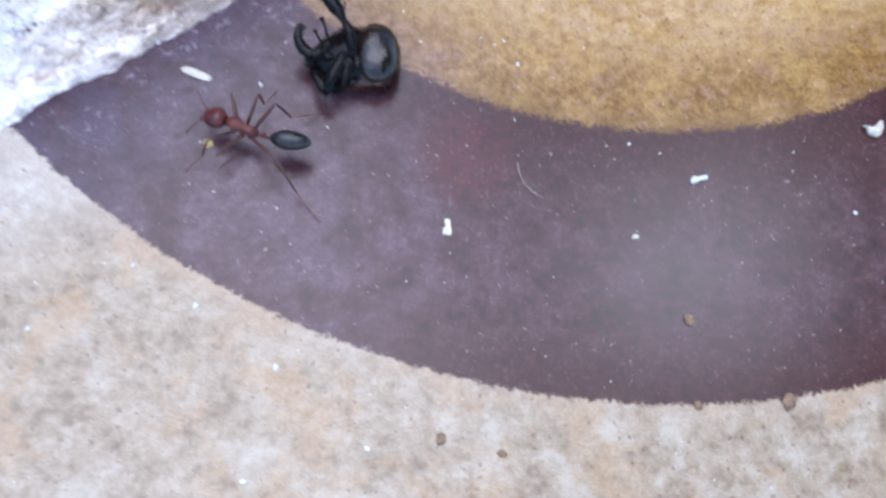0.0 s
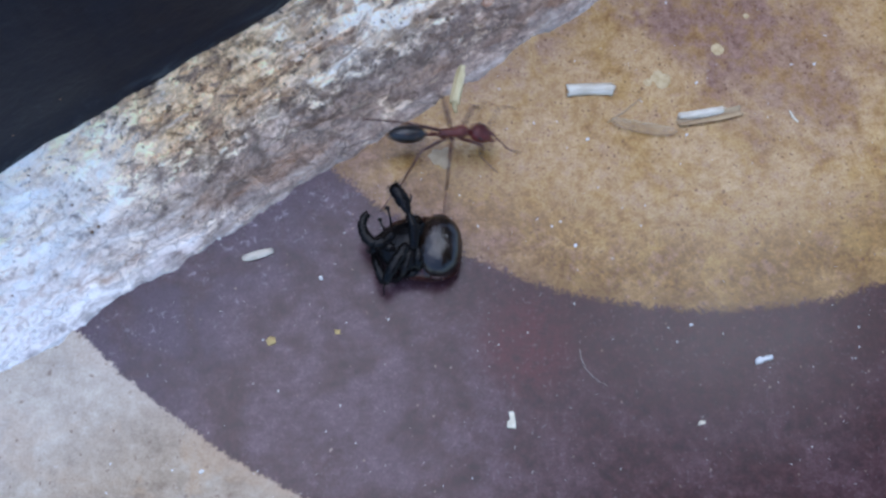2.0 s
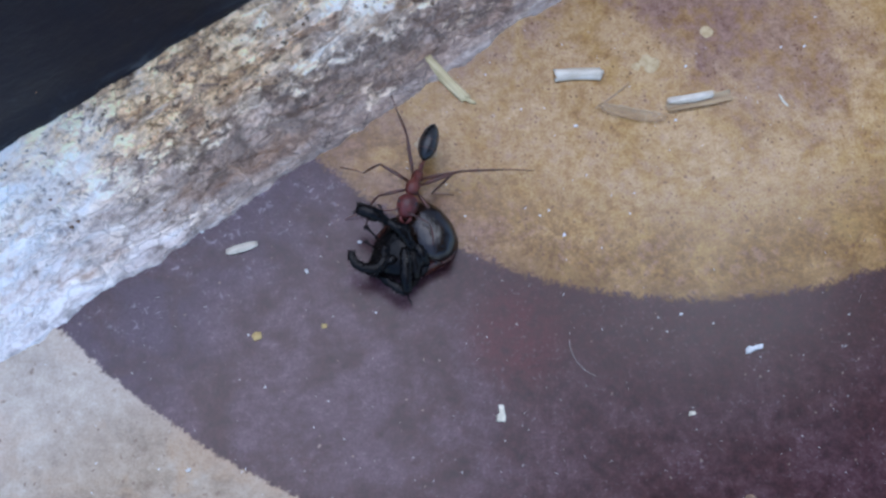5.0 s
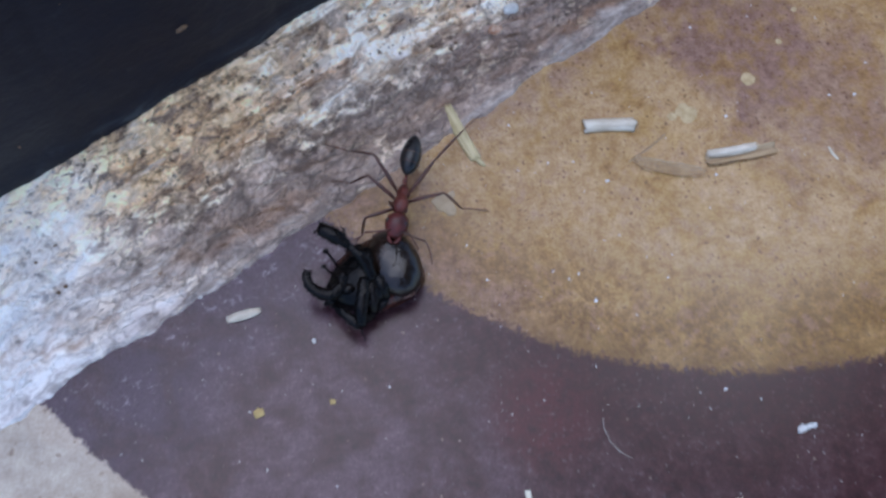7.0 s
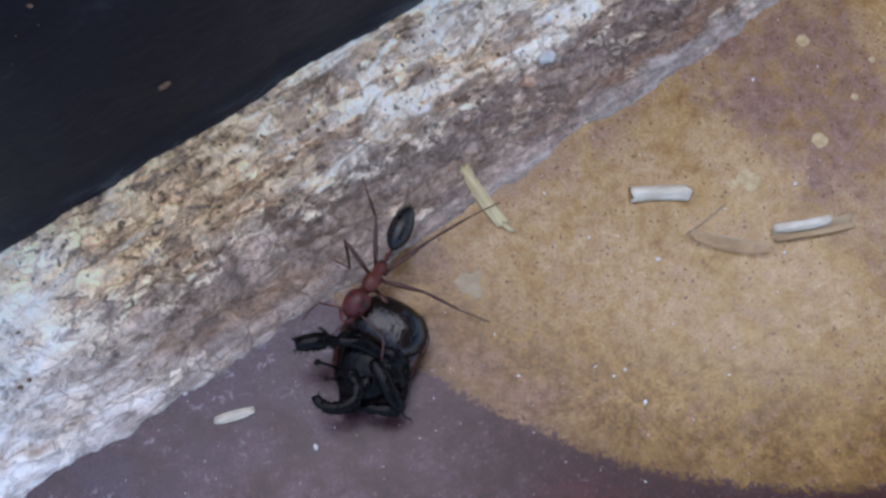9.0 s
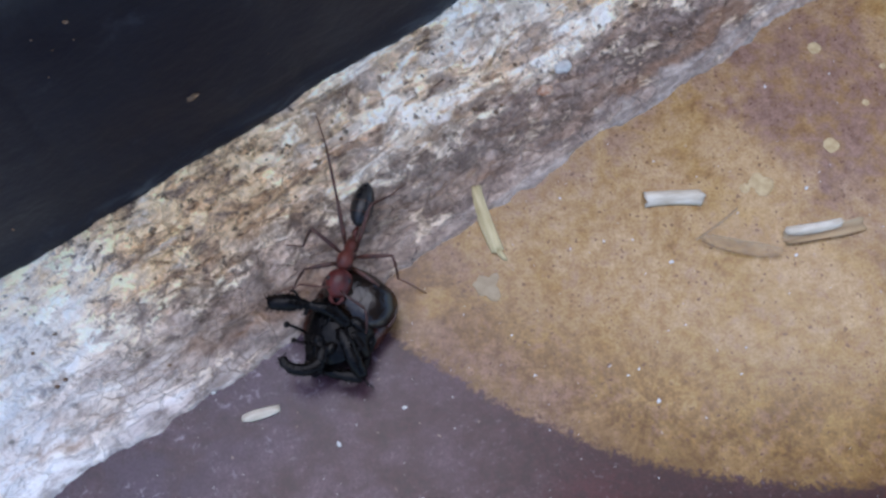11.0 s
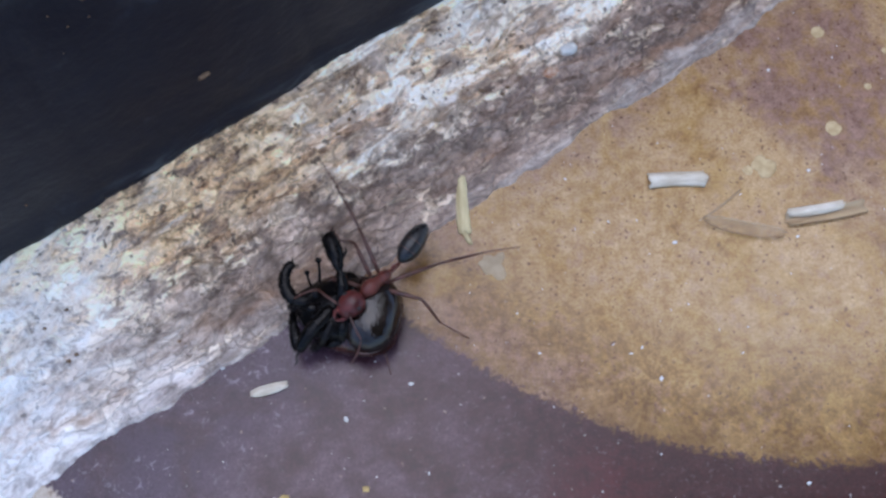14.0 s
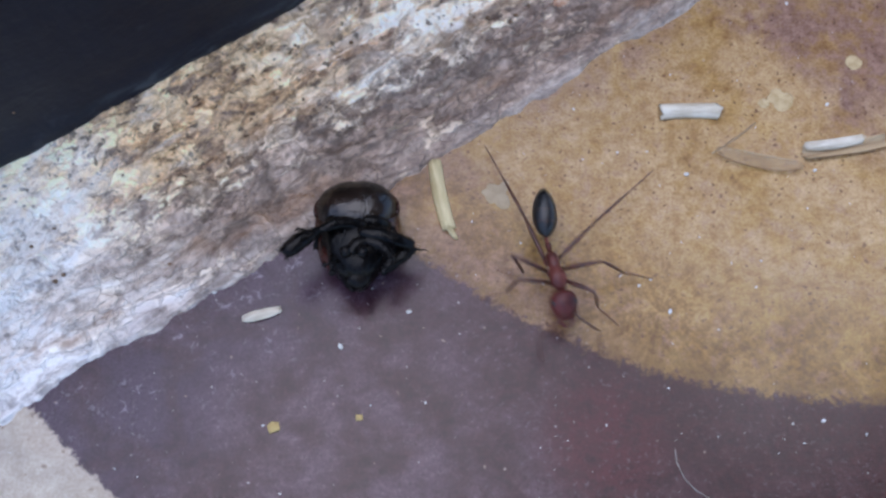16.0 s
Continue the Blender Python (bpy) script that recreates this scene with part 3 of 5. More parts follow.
def crumb(size, seed, squash=(1.0, 0.7, 0.6), detail=2):
    """An irregular grain (millimetres), resting on z = 0."""
    bm = bmesh.new()
    bmesh.ops.create_icosphere(bm, subdivisions=detail, radius=0.5)
    for v in bm.verts:
        d = v.co.normalized()
        v.co = Vector([c * q for c, q in zip(d * (0.5 + 0.22 * noise.noise(d * 1.7 + Vector((seed, 2 * seed, 0)))), squash)]) * size * MM
    low = min(v.co.z for v in bm.verts)
    bmesh.ops.translate(bm, verts=bm.verts, vec=(0, 0, -low))
    return bm


def scale_flake(size, seed, thick=0.08, sides=22, ragged=0.35):
    """A thin flat flake with a ragged outline (millimetres)."""
    bm = bmesh.new()
    out = []
    for i in range(sides):
        a = 2 * math.pi * i / sides
        out.append((a, size * 0.5 * (1 + ragged * noise.noise(Vector((math.cos(a) * 1.6 + seed, math.sin(a) * 1.6, seed))))))
    loops = []
    for z, k in ((0.0, 1.0), (thick * 0.7, 0.99), (thick, 0.88), (thick, 0.5)):
        loops.append([Vector((r * k * math.cos(a), r * k * math.sin(a), z)) * MM for a, r in out])
    return rings(bm, loops)


def chip(outline, thick, seed=0.0):
    """A flat chip with a broken outline (millimetres), slightly warped on top."""
    loops = []
    for z, k in ((0.0, 0.97), (thick * 0.8, 1.0), (thick, 0.9)):
        loops.append([Vector((x * k, y * k, z + (0.3 * thick * noise.noise(Vector((x, y, seed))) if z else 0.0))) * MM for x, y in outline])
    return rings(bmesh.new(), loops)


# ---- structure ----
WALL_TURN = 35.3
ALONG = Vector((math.cos(radians(WALL_TURN)), math.sin(radians(WALL_TURN)), 0))
ACROSS = Vector((-ALONG.y, ALONG.x, 0))
JOINT, WALL = 18.4, 32.2     # millimetres across: where the mortar begins, where the wall stands


def ground(x, y):
    """Height in metres of floor or mortar at a place in metres."""
    k = (Vector((x, y, 0)).dot(ACROSS) / MM - JOINT) / (WALL - JOINT)
    return 5 * MM * min(max(k, 0.0), 1.0) ** 2.2


def at(x, y, turn=0.0, z=0.0, rx=0.0, ry=0.0):
    """A pose on the ground, from millimetres and degrees."""
    return pose(x * MM, y * MM, ground(x * MM, y * MM) + z * MM, rx, ry, turn)


def box(bm, lo, hi):
    v = [bm.verts.new((x, y, z)) for x in (lo[0], hi[0]) for y in (lo[1], hi[1]) for z in (lo[2], hi[2])]
    for f in ((0, 1, 3, 2), (4, 6, 7, 5), (0, 4, 5, 1), (2, 3, 7, 6), (0, 2, 6, 4), (1, 5, 7, 3)):
        bm.faces.new([v[i] for i in f])
    return bm


floor = thing("floor", box(bmesh.new(), (-3.0, -3.0, -0.012), (3.0, 3.0, 0)), FLOOR, "worn painted floor, ochre disc inside a purple ring on beige", "floor", kind="structure", smooth=False)


# unseen slab, added to keep the sky out of one side's reflections
thing("ceiling", box(bmesh.new(), (0.36, -3.0, 2.40), (3.0, 3.0, 2.52)), PLASTER, "unseen slab added over one side of the floor to block sky", "ceiling", kind="structure", smooth=False)


def turned(profile, sides=32):
    """A round body about z from (radius, z) pairs, in metres."""
    return rings(bmesh.new(), [[Vector((r * math.cos(2 * math.pi * i / sides), r * math.sin(2 * math.pi * i / sides), z)) for i in range(sides)] for r, z in profile])


# unseen glowing disc, added to mirror as a soft patch in the sealed floor
glare_disc = thing("glare_disc", turned([(0.15, 0.0), (0.15, -0.025), (0.13, -0.035), (0.02, -0.035)]), PLASTER, "unseen glowing disc added for the bright patch in the floor", "ceiling lamp")
part("diffuser", turned([(0.235, -0.036), (0.24, -0.05), (0.215, -0.085), (0.15, -0.112), (0.07, -0.125), (0.01, -0.127)]), ADDED_GLOW, glare_disc, "glowing face of the added disc")
glare_disc.location = (0.79, 0.73, 2.398)


def build_mortar():
    """A coved joint, its surface weathered into thin layers that run along it."""
    u0, u1, du, dn, a0 = -58.0, 50.0, 0.14, 0.125, 16.8
    nn = int((WALL + 0.6 - a0) / dn)
    us = [-1800 + 60.0 * i for i in range(20)] + [-600 + 6.0 * i for i in range(90)] + [u0 + du * i for i in range(int((u1 - u0) / du) + 1)] + [54 + 6.0 * i for i in range(91)] + [620 + 60.0 * i for i in range(20)]
    nu = len(us) - 1
    verts, faces = [], []
    for u in us:
        edge = JOINT + 0.7 * noise.noise(Vector((u * 0.16, 0, 4))) + 0.3 * noise.noise(Vector((u * 0.7, 0, 9))) + 0.12 * noise.noise(Vector((u * 2.3, 0, 2)))
        for j in range(nn + 1):
            a = a0 + j * dn
            k = min(max((a - edge) / (WALL - edge), -0.2), 1.0)
            z = 5.0 * max(k, 0.0) ** 2.2
            on = min(max((a - edge - 0.4) / 2.2, 0.0), 1.0) * min(1.0, 0.2 + max(WALL - 0.2 - a, 0.0) / 1.8)
            bend = 2.4 * noise.noise(Vector((u * 0.16, a * 0.25, 11)))
            lay = noise.fractal(Vector((u * 0.13, (a + bend) * 0.36, 1.0)), 0.75, 2.2, 4)
            f = lay * 4.6 + 0.35 * noise.noise(Vector((u * 0.9, a * 1.2, 7)))
            step = math.floor(f) + min((f - math.floor(f)) * 5.0, 1.0)
            nod = noise.fractal(Vector((u * 0.8, a * 1.25, 5.0)), 0.7, 2.1, 4)
            rough = 0.62 + 0.38 * min(max((a - 21.5) / 4.0, 0.0), 1.0)
            left = min(max((-18.0 - u) / 14.0, 0.0), 1.0)
            step, nod = step * (1 - 0.65 * left), nod * (1 - 0.35 * left) + 1.5 * left * noise.noise(Vector((u * 0.42, a * 0.6, 21)))
            z += on * rough * (0.20 * step + 0.26 * nod + 0.12) + (0.24 if k >= 0 else 0.24 + (a - edge) * 1.1)
            verts.append((u * MM, a * MM, z * MM))
    for i in range(nu):
        for j in range(nn):
            p = i * (nn + 1) + j
            faces.append((p, p + nn + 1, p + nn + 2, p + 1))
    me = bpy.data.meshes.new("mortar_joint")
    me.from_pydata(verts, [], faces)
    me.materials.append(MORTAR)
    me.polygons.foreach_set("use_smooth", [True] * len(me.polygons))
    ob = tagged(new("mortar_joint", me), "rough flaking mortar fillet in white, tan and brown", "mortar joint", kind="structure")
    ob.rotation_euler = (0, 0, radians(WALL_TURN))


build_mortar()


def build_threshold():
    """A low black step beyond the mortar: front face, rounded top edge and top."""
    bm = bmesh.new()
    us = [-1800, -600, -300, -130, -105] + [-80 + 0.5 * i for i in range(360)] + [110, 130, 300, 600, 1800]
    line = [(0, 2.0), (0, 3.5), (0, 4.2), (0, 4.7), (0, 5.2), (0, 5.8), (0, 6.6), (0, 8), (0, 10), (0, 12.5), (0, 14.5), (0, 18), (0, 22), (0.1, 26), (0.5, 28.2), (1.3, 29.4), (2.6, 30), (6, 30.3), (12, 30.4), (24, 30.5), (40, 30.5), (300, 30.5), (2000, 30.5), (2000, 0)]
    grid = []
    for u in us:
        row = []
        near = 1.0 if abs(u) < 110 else 0.0
        for back, z in line:
            lip = -0.45 * math.exp(-((z - 5.2) / 0.9) ** 2)
            wave = 0.5 * noise.noise(Vector((u * 0.09, 0, 2))) + 0.18 * noise.noise(Vector((u * 0.35, z * 0.1, 6))) + 0.12 * noise.noise(Vector((u * 1.3, z * 0.8, 1)))
            row.append(bm.verts.new((u * MM, (WALL + back + near * (lip + wave) * (back < 2) + 0.25 * noise.noise(Vector((u * 0.05, z * 0.06, 3)))) * MM, z * MM)))
        grid.append(row)
    for a, b in zip(grid, grid[1:]):
        for j in range(len(line) - 1):
            bm.faces.new((a[j], a[j + 1], b[j + 1], b[j]))
    bm.faces.new(grid[0])
    bm.faces.new(grid[-1])
    ob = thing("threshold", bm, BLACK, "low, wide black painted step with a dusty, brushed lower edge", "threshold", kind="structure")
    ob.rotation_euler = (0, 0, radians(WALL_TURN))


build_threshold()


# ---- the beetle, on its back ----
beetle_legs = {}


def build_beetle():
    root = tagged(new("beetle"), "dead black beetle lying on its back, legs in the air", "beetle")
    # wing cases below, belly and breast above
    shell = part("shell", egg(-3.85, 2.9, 1.42, 2.92, 1.42, 20, 0.42, power=2.6, sides=36, fat=0.25), BEETLE_SHELL, root, "glossy dark red-brown wing cases")
    part("shell_edge", tube([(-1.75 + 1.98 * math.cos(a), 2.86 * math.sin(a), 2.2) for a in (math.pi * (0.42 + 1.16 * k / 24) for k in range(25))], [0.14] * 25, 8), BEETLE_SHELL, shell, "red-brown rolled edge")
    belly = part("belly", egg(-3.78, 0.2, 2.05, 2.80, 1.66, 20, 0.48, power=2.3, sides=36, fat=0.37, rough=0.07), BEETLE_BELLY, root, "smooth shiny dark belly")
    for x, w in ((-3.0, 1.95), (-2.45, 2.35), (-0.75, 2.45)):
        k = max(1 - ((x + 1.73) / 1.9) ** 2, 0.05) ** 0.42
        pts = [(x + 0.22 * (1 - abs(c)) - 0.1, w * c * 0.97, 2.04 + 1.615 * k * max(1 - c * c, 0.02) ** 0.5) for c in [-0.97 + 1.94 * i / 14 for i in range(15)]]
        part("belly_seam", tube(pts, [0.03] * 15, 6), BEETLE_SHELL, belly)
    part("breast", loft([(-0.35, 0.0, 2.0, 1.9, 0.9), (-0.1, 0.0, 2.0, 2.45, 1.35), (0.5, 0.05, 1.95, 2.5, 1.55), (1.2, 0.1, 1.9, 2.42, 1.55), (2.0, 0.12, 1.8, 2.15, 1.45), (2.7, 0.12, 1.7, 1.75, 1.25), (3.3, 0.1, 1.6, 1.25, 1.0), (3.6, 0.1, 1.55, 0.8, 0.7)], 30, 2.3, 0.24, seed=3.0), BEETLE_BLACK, root, "black pitted underside of the thorax")
    head = part("head", egg(2.9, 4.25, 1.45, 1.05, 0.8, 10, 0.32, y=0.1, rough=0.1, sides=20, fat=0.5), BEETLE_BLACK, root, "black tapered head")
    for s in (-1, 1):
        part("jaw", tube([(3.9, 0.1 + 0.36 * s, 1.4), (4.25, 0.1 + 0.38 * s, 1.45), (4.45, 0.1 + 0.14 * s, 1.5)], [0.17, 0.14, 0.05], 8), BEETLE_BLACK, head)
    # hip joints along the middle
    for x, y, r in ((2.25, 0.6, 0.5), (2.25, -0.5, 0.5), (0.85, 0.75, 0.55), (0.6, -0.6, 0.55), (-0.05, 0.8, 0.5), (-0.05, -0.8, 0.5)):
        part("hip", egg(x - r, x + r, 3.05, r * 0.85, 0.42, 8, y=y, rough=0.14, sides=12), BEETLE_BLACK, root)
    # right middle leg: club-shaped shin held up
    f = beetle_legs["club"] = part("middle_leg", limb_bm([(0.35, 0.7, 3.2), (0.30, -0.55, 3.95), (0.55, -1.4, 4.25), (0.85, -2.15, 4.35)], [0.40, 0.45, 0.40, 0.24], 12, 0.75), BEETLE_BLACK, root)
    part("shin", limb_bm([(0.85, -2.1, 4.35), (1.12, -2.7, 4.42), (1.46, -3.32, 4.5), (2.0, -4.1, 4.5), (2.3, -4.55, 4.5)], [0.24, 0.44, 0.62, 0.58, 0.40], 12, 0.8, teeth=2), BEETLE_BLACK, f, "flattened toothed shin")
    part("foot", tube([(0.95, -2.9, 4.45), (0.72, -3.15, 4.6), (0.66, -3.5, 4.7), (0.8, -3.75, 4.7)], [0.12, 0.09, 0.1, 0.04], 8), BEETLE_BLACK, f)
    # right front leg: hooked forwards
    f = beetle_legs["hook"] = part("front_leg", limb_bm([(2.35, -0.3, 3.0), (3.0, 0.15, 3.05), (3.75, 0.3, 3.0)], [0.42, 0.50, 0.44], 12, 0.8), BEETLE_BLACK, root)
    part("shin", limb_bm([(3.65, 0.35, 3.0), (4.4, -0.3, 3.05), (4.78, -1.2, 3.2), (4.62, -1.95, 3.35), (4.3, -2.3, 3.4)], [0.46, 0.45, 0.40, 0.36, 0.26], 12, 0.8, teeth=1), BEETLE_BLACK, f, "curved shin")
    # feelers, with knobbed tips
    f = beetle_legs["feeler"] = part("feeler", tube([(2.3, -1.5, 2.8), (2.42, -2.1, 3.15), (2.62, -2.75, 3.4)], [0.12, 0.09, 0.11], 8), BEETLE_BLACK, root)
    part("club", egg(2.42, 2.92, 3.42, 0.22, 0.19, 6, y=-2.86, sides=10), BEETLE_BLACK, f)
    f = part("feeler", tube([(2.85, -1.1, 2.7), (3.1, -1.45, 2.95), (3.25, -1.8, 3.1)], [0.11, 0.08, 0.1], 8), BEETLE_BLACK, root)
    part("club", egg(3.08, 3.5, 3.12, 0.18, 0.16, 6, y=-1.88, sides=10), BEETLE_BLACK, f)
    # left front leg: thigh out to the knee, shin folded back along the breast
    f = beetle_legs["left"] = part("front_leg", limb_bm([(0.9, 0.35, 3.3), (1.55, 1.5, 3.35), (2.2, 2.7, 2.95), (2.6, 3.5, 2.4)], [0.40, 0.50, 0.50, 0.40], 12, 0.8), BEETLE_BLACK, root)
    part("shin", limb_bm([(2.6, 3.5, 2.35), (3.0, 2.8, 2.35), (3.45, 1.8, 2.3), (3.8, 0.9, 2.15)], [0.38, 0.42, 0.36, 0.18], 12, 0.8, teeth=1), BEETLE_BLACK, f, "flattened shin")
    part("foot", tube([(2.6, 3.55, 2.2), (2.75, 3.95, 1.9), (2.65, 4.25, 1.7), (2.8, 4.5, 1.6)], [0.09, 0.07, 0.06, 0.03], 7), BEETLE_BLACK, f)
    f = part("middle_leg", limb_bm([(0.6, 1.2, 3.1), (0.95, 2.2, 2.8), (1.3, 2.85, 2.2)], [0.40, 0.43, 0.28], 12, 0.75), BEETLE_BLACK, root)
    part("shin", limb_bm([(1.3, 2.8, 2.2), (1.7, 2.9, 1.6), (2.1, 2.8, 1.0)], [0.26, 0.34, 0.2], 12, 0.7, teeth=1), BEETLE_BLACK, f)
    # hind legs lie across the seam between breast and belly
    for s in (-1, 1):
        f = part("hind_leg", limb_bm([(0.0, 0.6 * s, 3.2), (-0.15, 1.55 * s, 3.05), (-0.1, 2.35 * s, 2.4)], [0.34, 0.42, 0.26], 12, 0.7), BEETLE_BLACK, root)
        part("shin", limb_bm([(-0.1, 2.3 * s, 2.4), (0.5, 2.6 * s, 2.1), (1.1, 2.65 * s, 1.7)], [0.24, 0.3, 0.16], 10, 0.8, teeth=1), BEETLE_BLACK, f)
    return root


# ---- the ant ----
BODY = 2.6     # millimetres from the ground to the middle of the waist
LEGS = {       # hip x, y, z and the lengths of thigh, shin and foot, in millimetres
    "FR": ((2.15, -0.42, 2.25), (2.5, 2.4, 2.1)), "FL": ((2.15, 0.42, 2.25), (2.5, 2.4, 2.1)),
    "MR": ((1.35, -0.42, 2.2), (3.0, 2.9, 2.5)), "ML": ((1.35, 0.42, 2.2), (3.0, 2.9, 2.5)),
    "HR": ((0.65, -0.40, 2.25), (3.7, 3.8, 3.2)), "HL": ((0.65, 0.40, 2.25), (3.7, 3.8, 3.2)),
}


def build_ant():
    root = tagged(new("ant"), "red and black worker ant dragging the dead beetle", "ant")
    z = BODY
    chest = [(2.95, 0, z + 0.10, 0.16, 0.16), (2.8, 0, z + 0.16, 0.36, 0.32), (2.45, 0, z + 0.28, 0.55, 0.48), (2.05, 0, z + 0.32, 0.60, 0.54), (1.65, 0, z + 0.22, 0.50, 0.47), (1.35, 0, z + 0.10, 0.38, 0.40),
             (1.0, 0, z + 0.10, 0.40, 0.42), (0.6, 0, z + 0.10, 0.42, 0.44), (0.25, 0, z - 0.02, 0.34, 0.36), (0.08, 0, z - 0.1, 0.16, 0.18)]
    part("thorax", loft(chest, 18), ANT_WAIST, root, "rust-red narrow thorax")
    part("waist", loft([(0.15, 0, z - 0.12, 0.12, 0.12), (-0.1, 0, z - 0.05, 0.15, 0.16), (-0.32, 0, z + 0.14, 0.2, 0.36), (-0.5, 0, z + 0.05, 0.17, 0.26), (-0.72, 0, z - 0.05, 0.11, 0.11), (-0.95, 0, z + 0.0, 0.12, 0.12)], 14), ANT_WAIST, root)
    gaster = new("gaster", mesh_of(egg(-3.55, -0.05, 0.12, 0.84, 0.80, 16, 0.56, sides=22, fat=0.62), "gaster", ANT_BLACK))
    gaster.parent = root
    tagged(gaster, "glossy black pointed hind body")
    for x, r in ((-1.0, 0.815), (-1.85, 0.825), (-2.6, 0.62)):
        pts = [(x, r * math.cos(a), 0.12 + r * 0.955 * math.sin(a)) for a in (math.pi * k / 16 for k in range(17))]
        part("segment_edge", tube(pts, [0.022] * 17, 5), ANT_SHIN, gaster)
    head = new("head", mesh_of(loft([(-0.05, 0, 0, 0.18, 0.2), (0.08, 0, 0.02, 0.56, 0.48), (0.35, 0, 0.05, 0.82, 0.64), (0.8, 0, 0.05, 0.92, 0.70), (1.2, 0, 0.0, 0.87, 0.66), (1.55, 0, -0.08, 0.72, 0.54), (1.82, 0, -0.16, 0.52, 0.38), (1.95, 0, -0.2, 0.3, 0.2)], 22), "head", ANT_RED))
    head.parent = root
    tagged(head, "large rounded dark red head")
    for s in (-1, 1):
        part("eye", egg(0.62, 1.02, 0.38, 0.15, 0.2, 8, y=0.71 * s, sides=12), ANT_BLACK, head, "small black eye")
        part("jaw", tube([(1.72, 0.36 * s, -0.2), (2.05, 0.42 * s, -0.25), (2.32, 0.2 * s, -0.28), (2.42, 0.02 * s, -0.28)], [0.15, 0.15, 0.1, 0.04], 8, 0.7), ANT_RED, head)
    for s in (-1, 1):
        a = new("feeler", mesh_of(tube([(0, 0, 0), (0.5, 0.28 * s, 0.12), (1.1, 0.75 * s, 0.16), (1.7, 1.3 * s, 0.1)], [0.06, 0.07, 0.075, 0.08], 7), "feeler", ANT_LEG))
        a.parent = root
        tagged(a, "thin bent feeler")
        part("feeler_tip", tube([(1.68, 1.28 * s, 0.1), (2.2, 1.35 * s, -0.1), (2.8, 1.25 * s, -0.35), (3.4, 1.05 * s, -0.6)], [0.05, 0.065, 0.07, 0.045], 7), ANT_LEG, a)
        feeler_pieces.append((a, s))
    for key, (hip, (thigh, shin, foot)) in LEGS.items():
        part("hip", egg(-0.28, 0.28, 0, 0.2, 0.26, 6, sides=10), ANT_WAIST, root).matrix_basis = pose(hip[0] * MM, hip[1] * 0.9 * MM, (hip[2] - 0.02) * MM)
        limbs = []
        for name, length, radii, look_of in (("thigh", thigh, (0.10, 0.17, 0.15, 0.09), ANT_LEG), ("shin", shin, (0.08, 0.115, 0.10, 0.07), ANT_LEG), ("foot", foot, (0.06, 0.055, 0.05, 0.035), ANT_SHIN)):
            limb = new(name, mesh_of(tube([(0, 0, 0), (length * 0.3, 0, 0.05), (length * 0.7, 0, 0.03), (length, 0, 0)], radii, 8), name, look_of))
            limb.parent = root
            limbs.append(limb)
        leg_pieces[key] = limbs
    return root, head, gaster


feeler_pieces, leg_pieces = [], {}
beetle = build_beetle()
ant, ant_head, ant_gaster = build_ant()


# ---- husks, crumbs and hairs on the floor ----
def put(ob, m):
    ob.matrix_basis = m
    return ob


put(thing("husk", curl(4.25, 0.56, 205, 0.07, -0.10, -0.10, seed=1.0), HUSK_WHITE, "white dry husk rolled into a tube", "husk"), at(2.73, 15.55, 2.4))
put(thing("husk", curl(4.2, 0.40, 160, 0.06, 0.22, 0.12, seed=4.0), HUSK_WHITE, "white husk lying on a tan one", "husk"), at(13.05, 13.05, 10, 0.22, rx=14))
tan_husk = put(thing("husk", curl(6.1, 0.62, 120, 0.05, 0.02, -0.1, seed=7.0, up=True), HUSK_TAN, "open tan husk under a white one", "husk"), at(13.85, 12.75, 11))
part("rim", husk_rim(6.0, 0.62, 120, -1, 0.02, -0.1), HUSK_BROWN, tan_husk, "darker rolled edge")
clear_husk = put(thing("husk", curl(6.0, 0.66, 110, 0.03, 0.40, -0.15, seed=9.0, up=True), HUSK_CLEAR, "thin see-through brown husk", "husk"), at(7.55, 11.55, -11))
part("rim", husk_rim(5.9, 0.66, 110, -1, 0.40, -0.15, 0.045), HUSK_BROWN, clear_husk, "darker rolled edge")
part("rim", husk_rim(5.2, 0.64, 110, 1, 0.4, -0.15, 0.04), HUSK_TAN, clear_husk, "pale thin edge")
put(thing("husk", curl(4.2, 0.13, 90, 0.04, 0.4, 0.1, seed=12.0), HUSK_TAN, "thin brown sliver of husk", "husk"), at(6.0, 13.4, 38))
straw = thing("straw", curl(5.4, 0.54, 150, 0.06, 0.10, 0.16, seed=21.0), STRAW, "yellow curled bit of straw, pushed about by the ant", "straw")
part("split_end", curl(1.7, 0.24, 120, 0.04, 0.5, 0.12, steps=8, seed=33.0), STRAW, straw, "pale split end").matrix_basis = pose(2.75 * MM, 0.22 * MM, 0.03 * MM, 0, 0, 14)
seed_husk = put(thing("seed_husk", curl(2.6, 0.52, 95, 0.07, 0.38, 0.05, seed=24.0), HUSK_WHITE, "small cream husk on the purple ring", "husk"), at(-27.2, -0.98, 17))
put(thing("flake", scale_flake(2.0, 3.0, 0.02, 30, 0.7), FLAKE, "pale paper-thin flake on the ochre floor", "flake"), at(-11.2, 8.55, 20))
put(thing("crumb", chip([(-0.40, -0.62), (0.28, -0.72), (0.36, -0.30), (0.30, 0.70), (-0.12, 0.74), (-0.08, 0.05), (-0.36, -0.10)], 0.32, 2.0), CRUMB, "cream angular crumb on the purple ring", "crumb", "larger crumbs", smooth=False), at(-5.47, -15.5, 5))
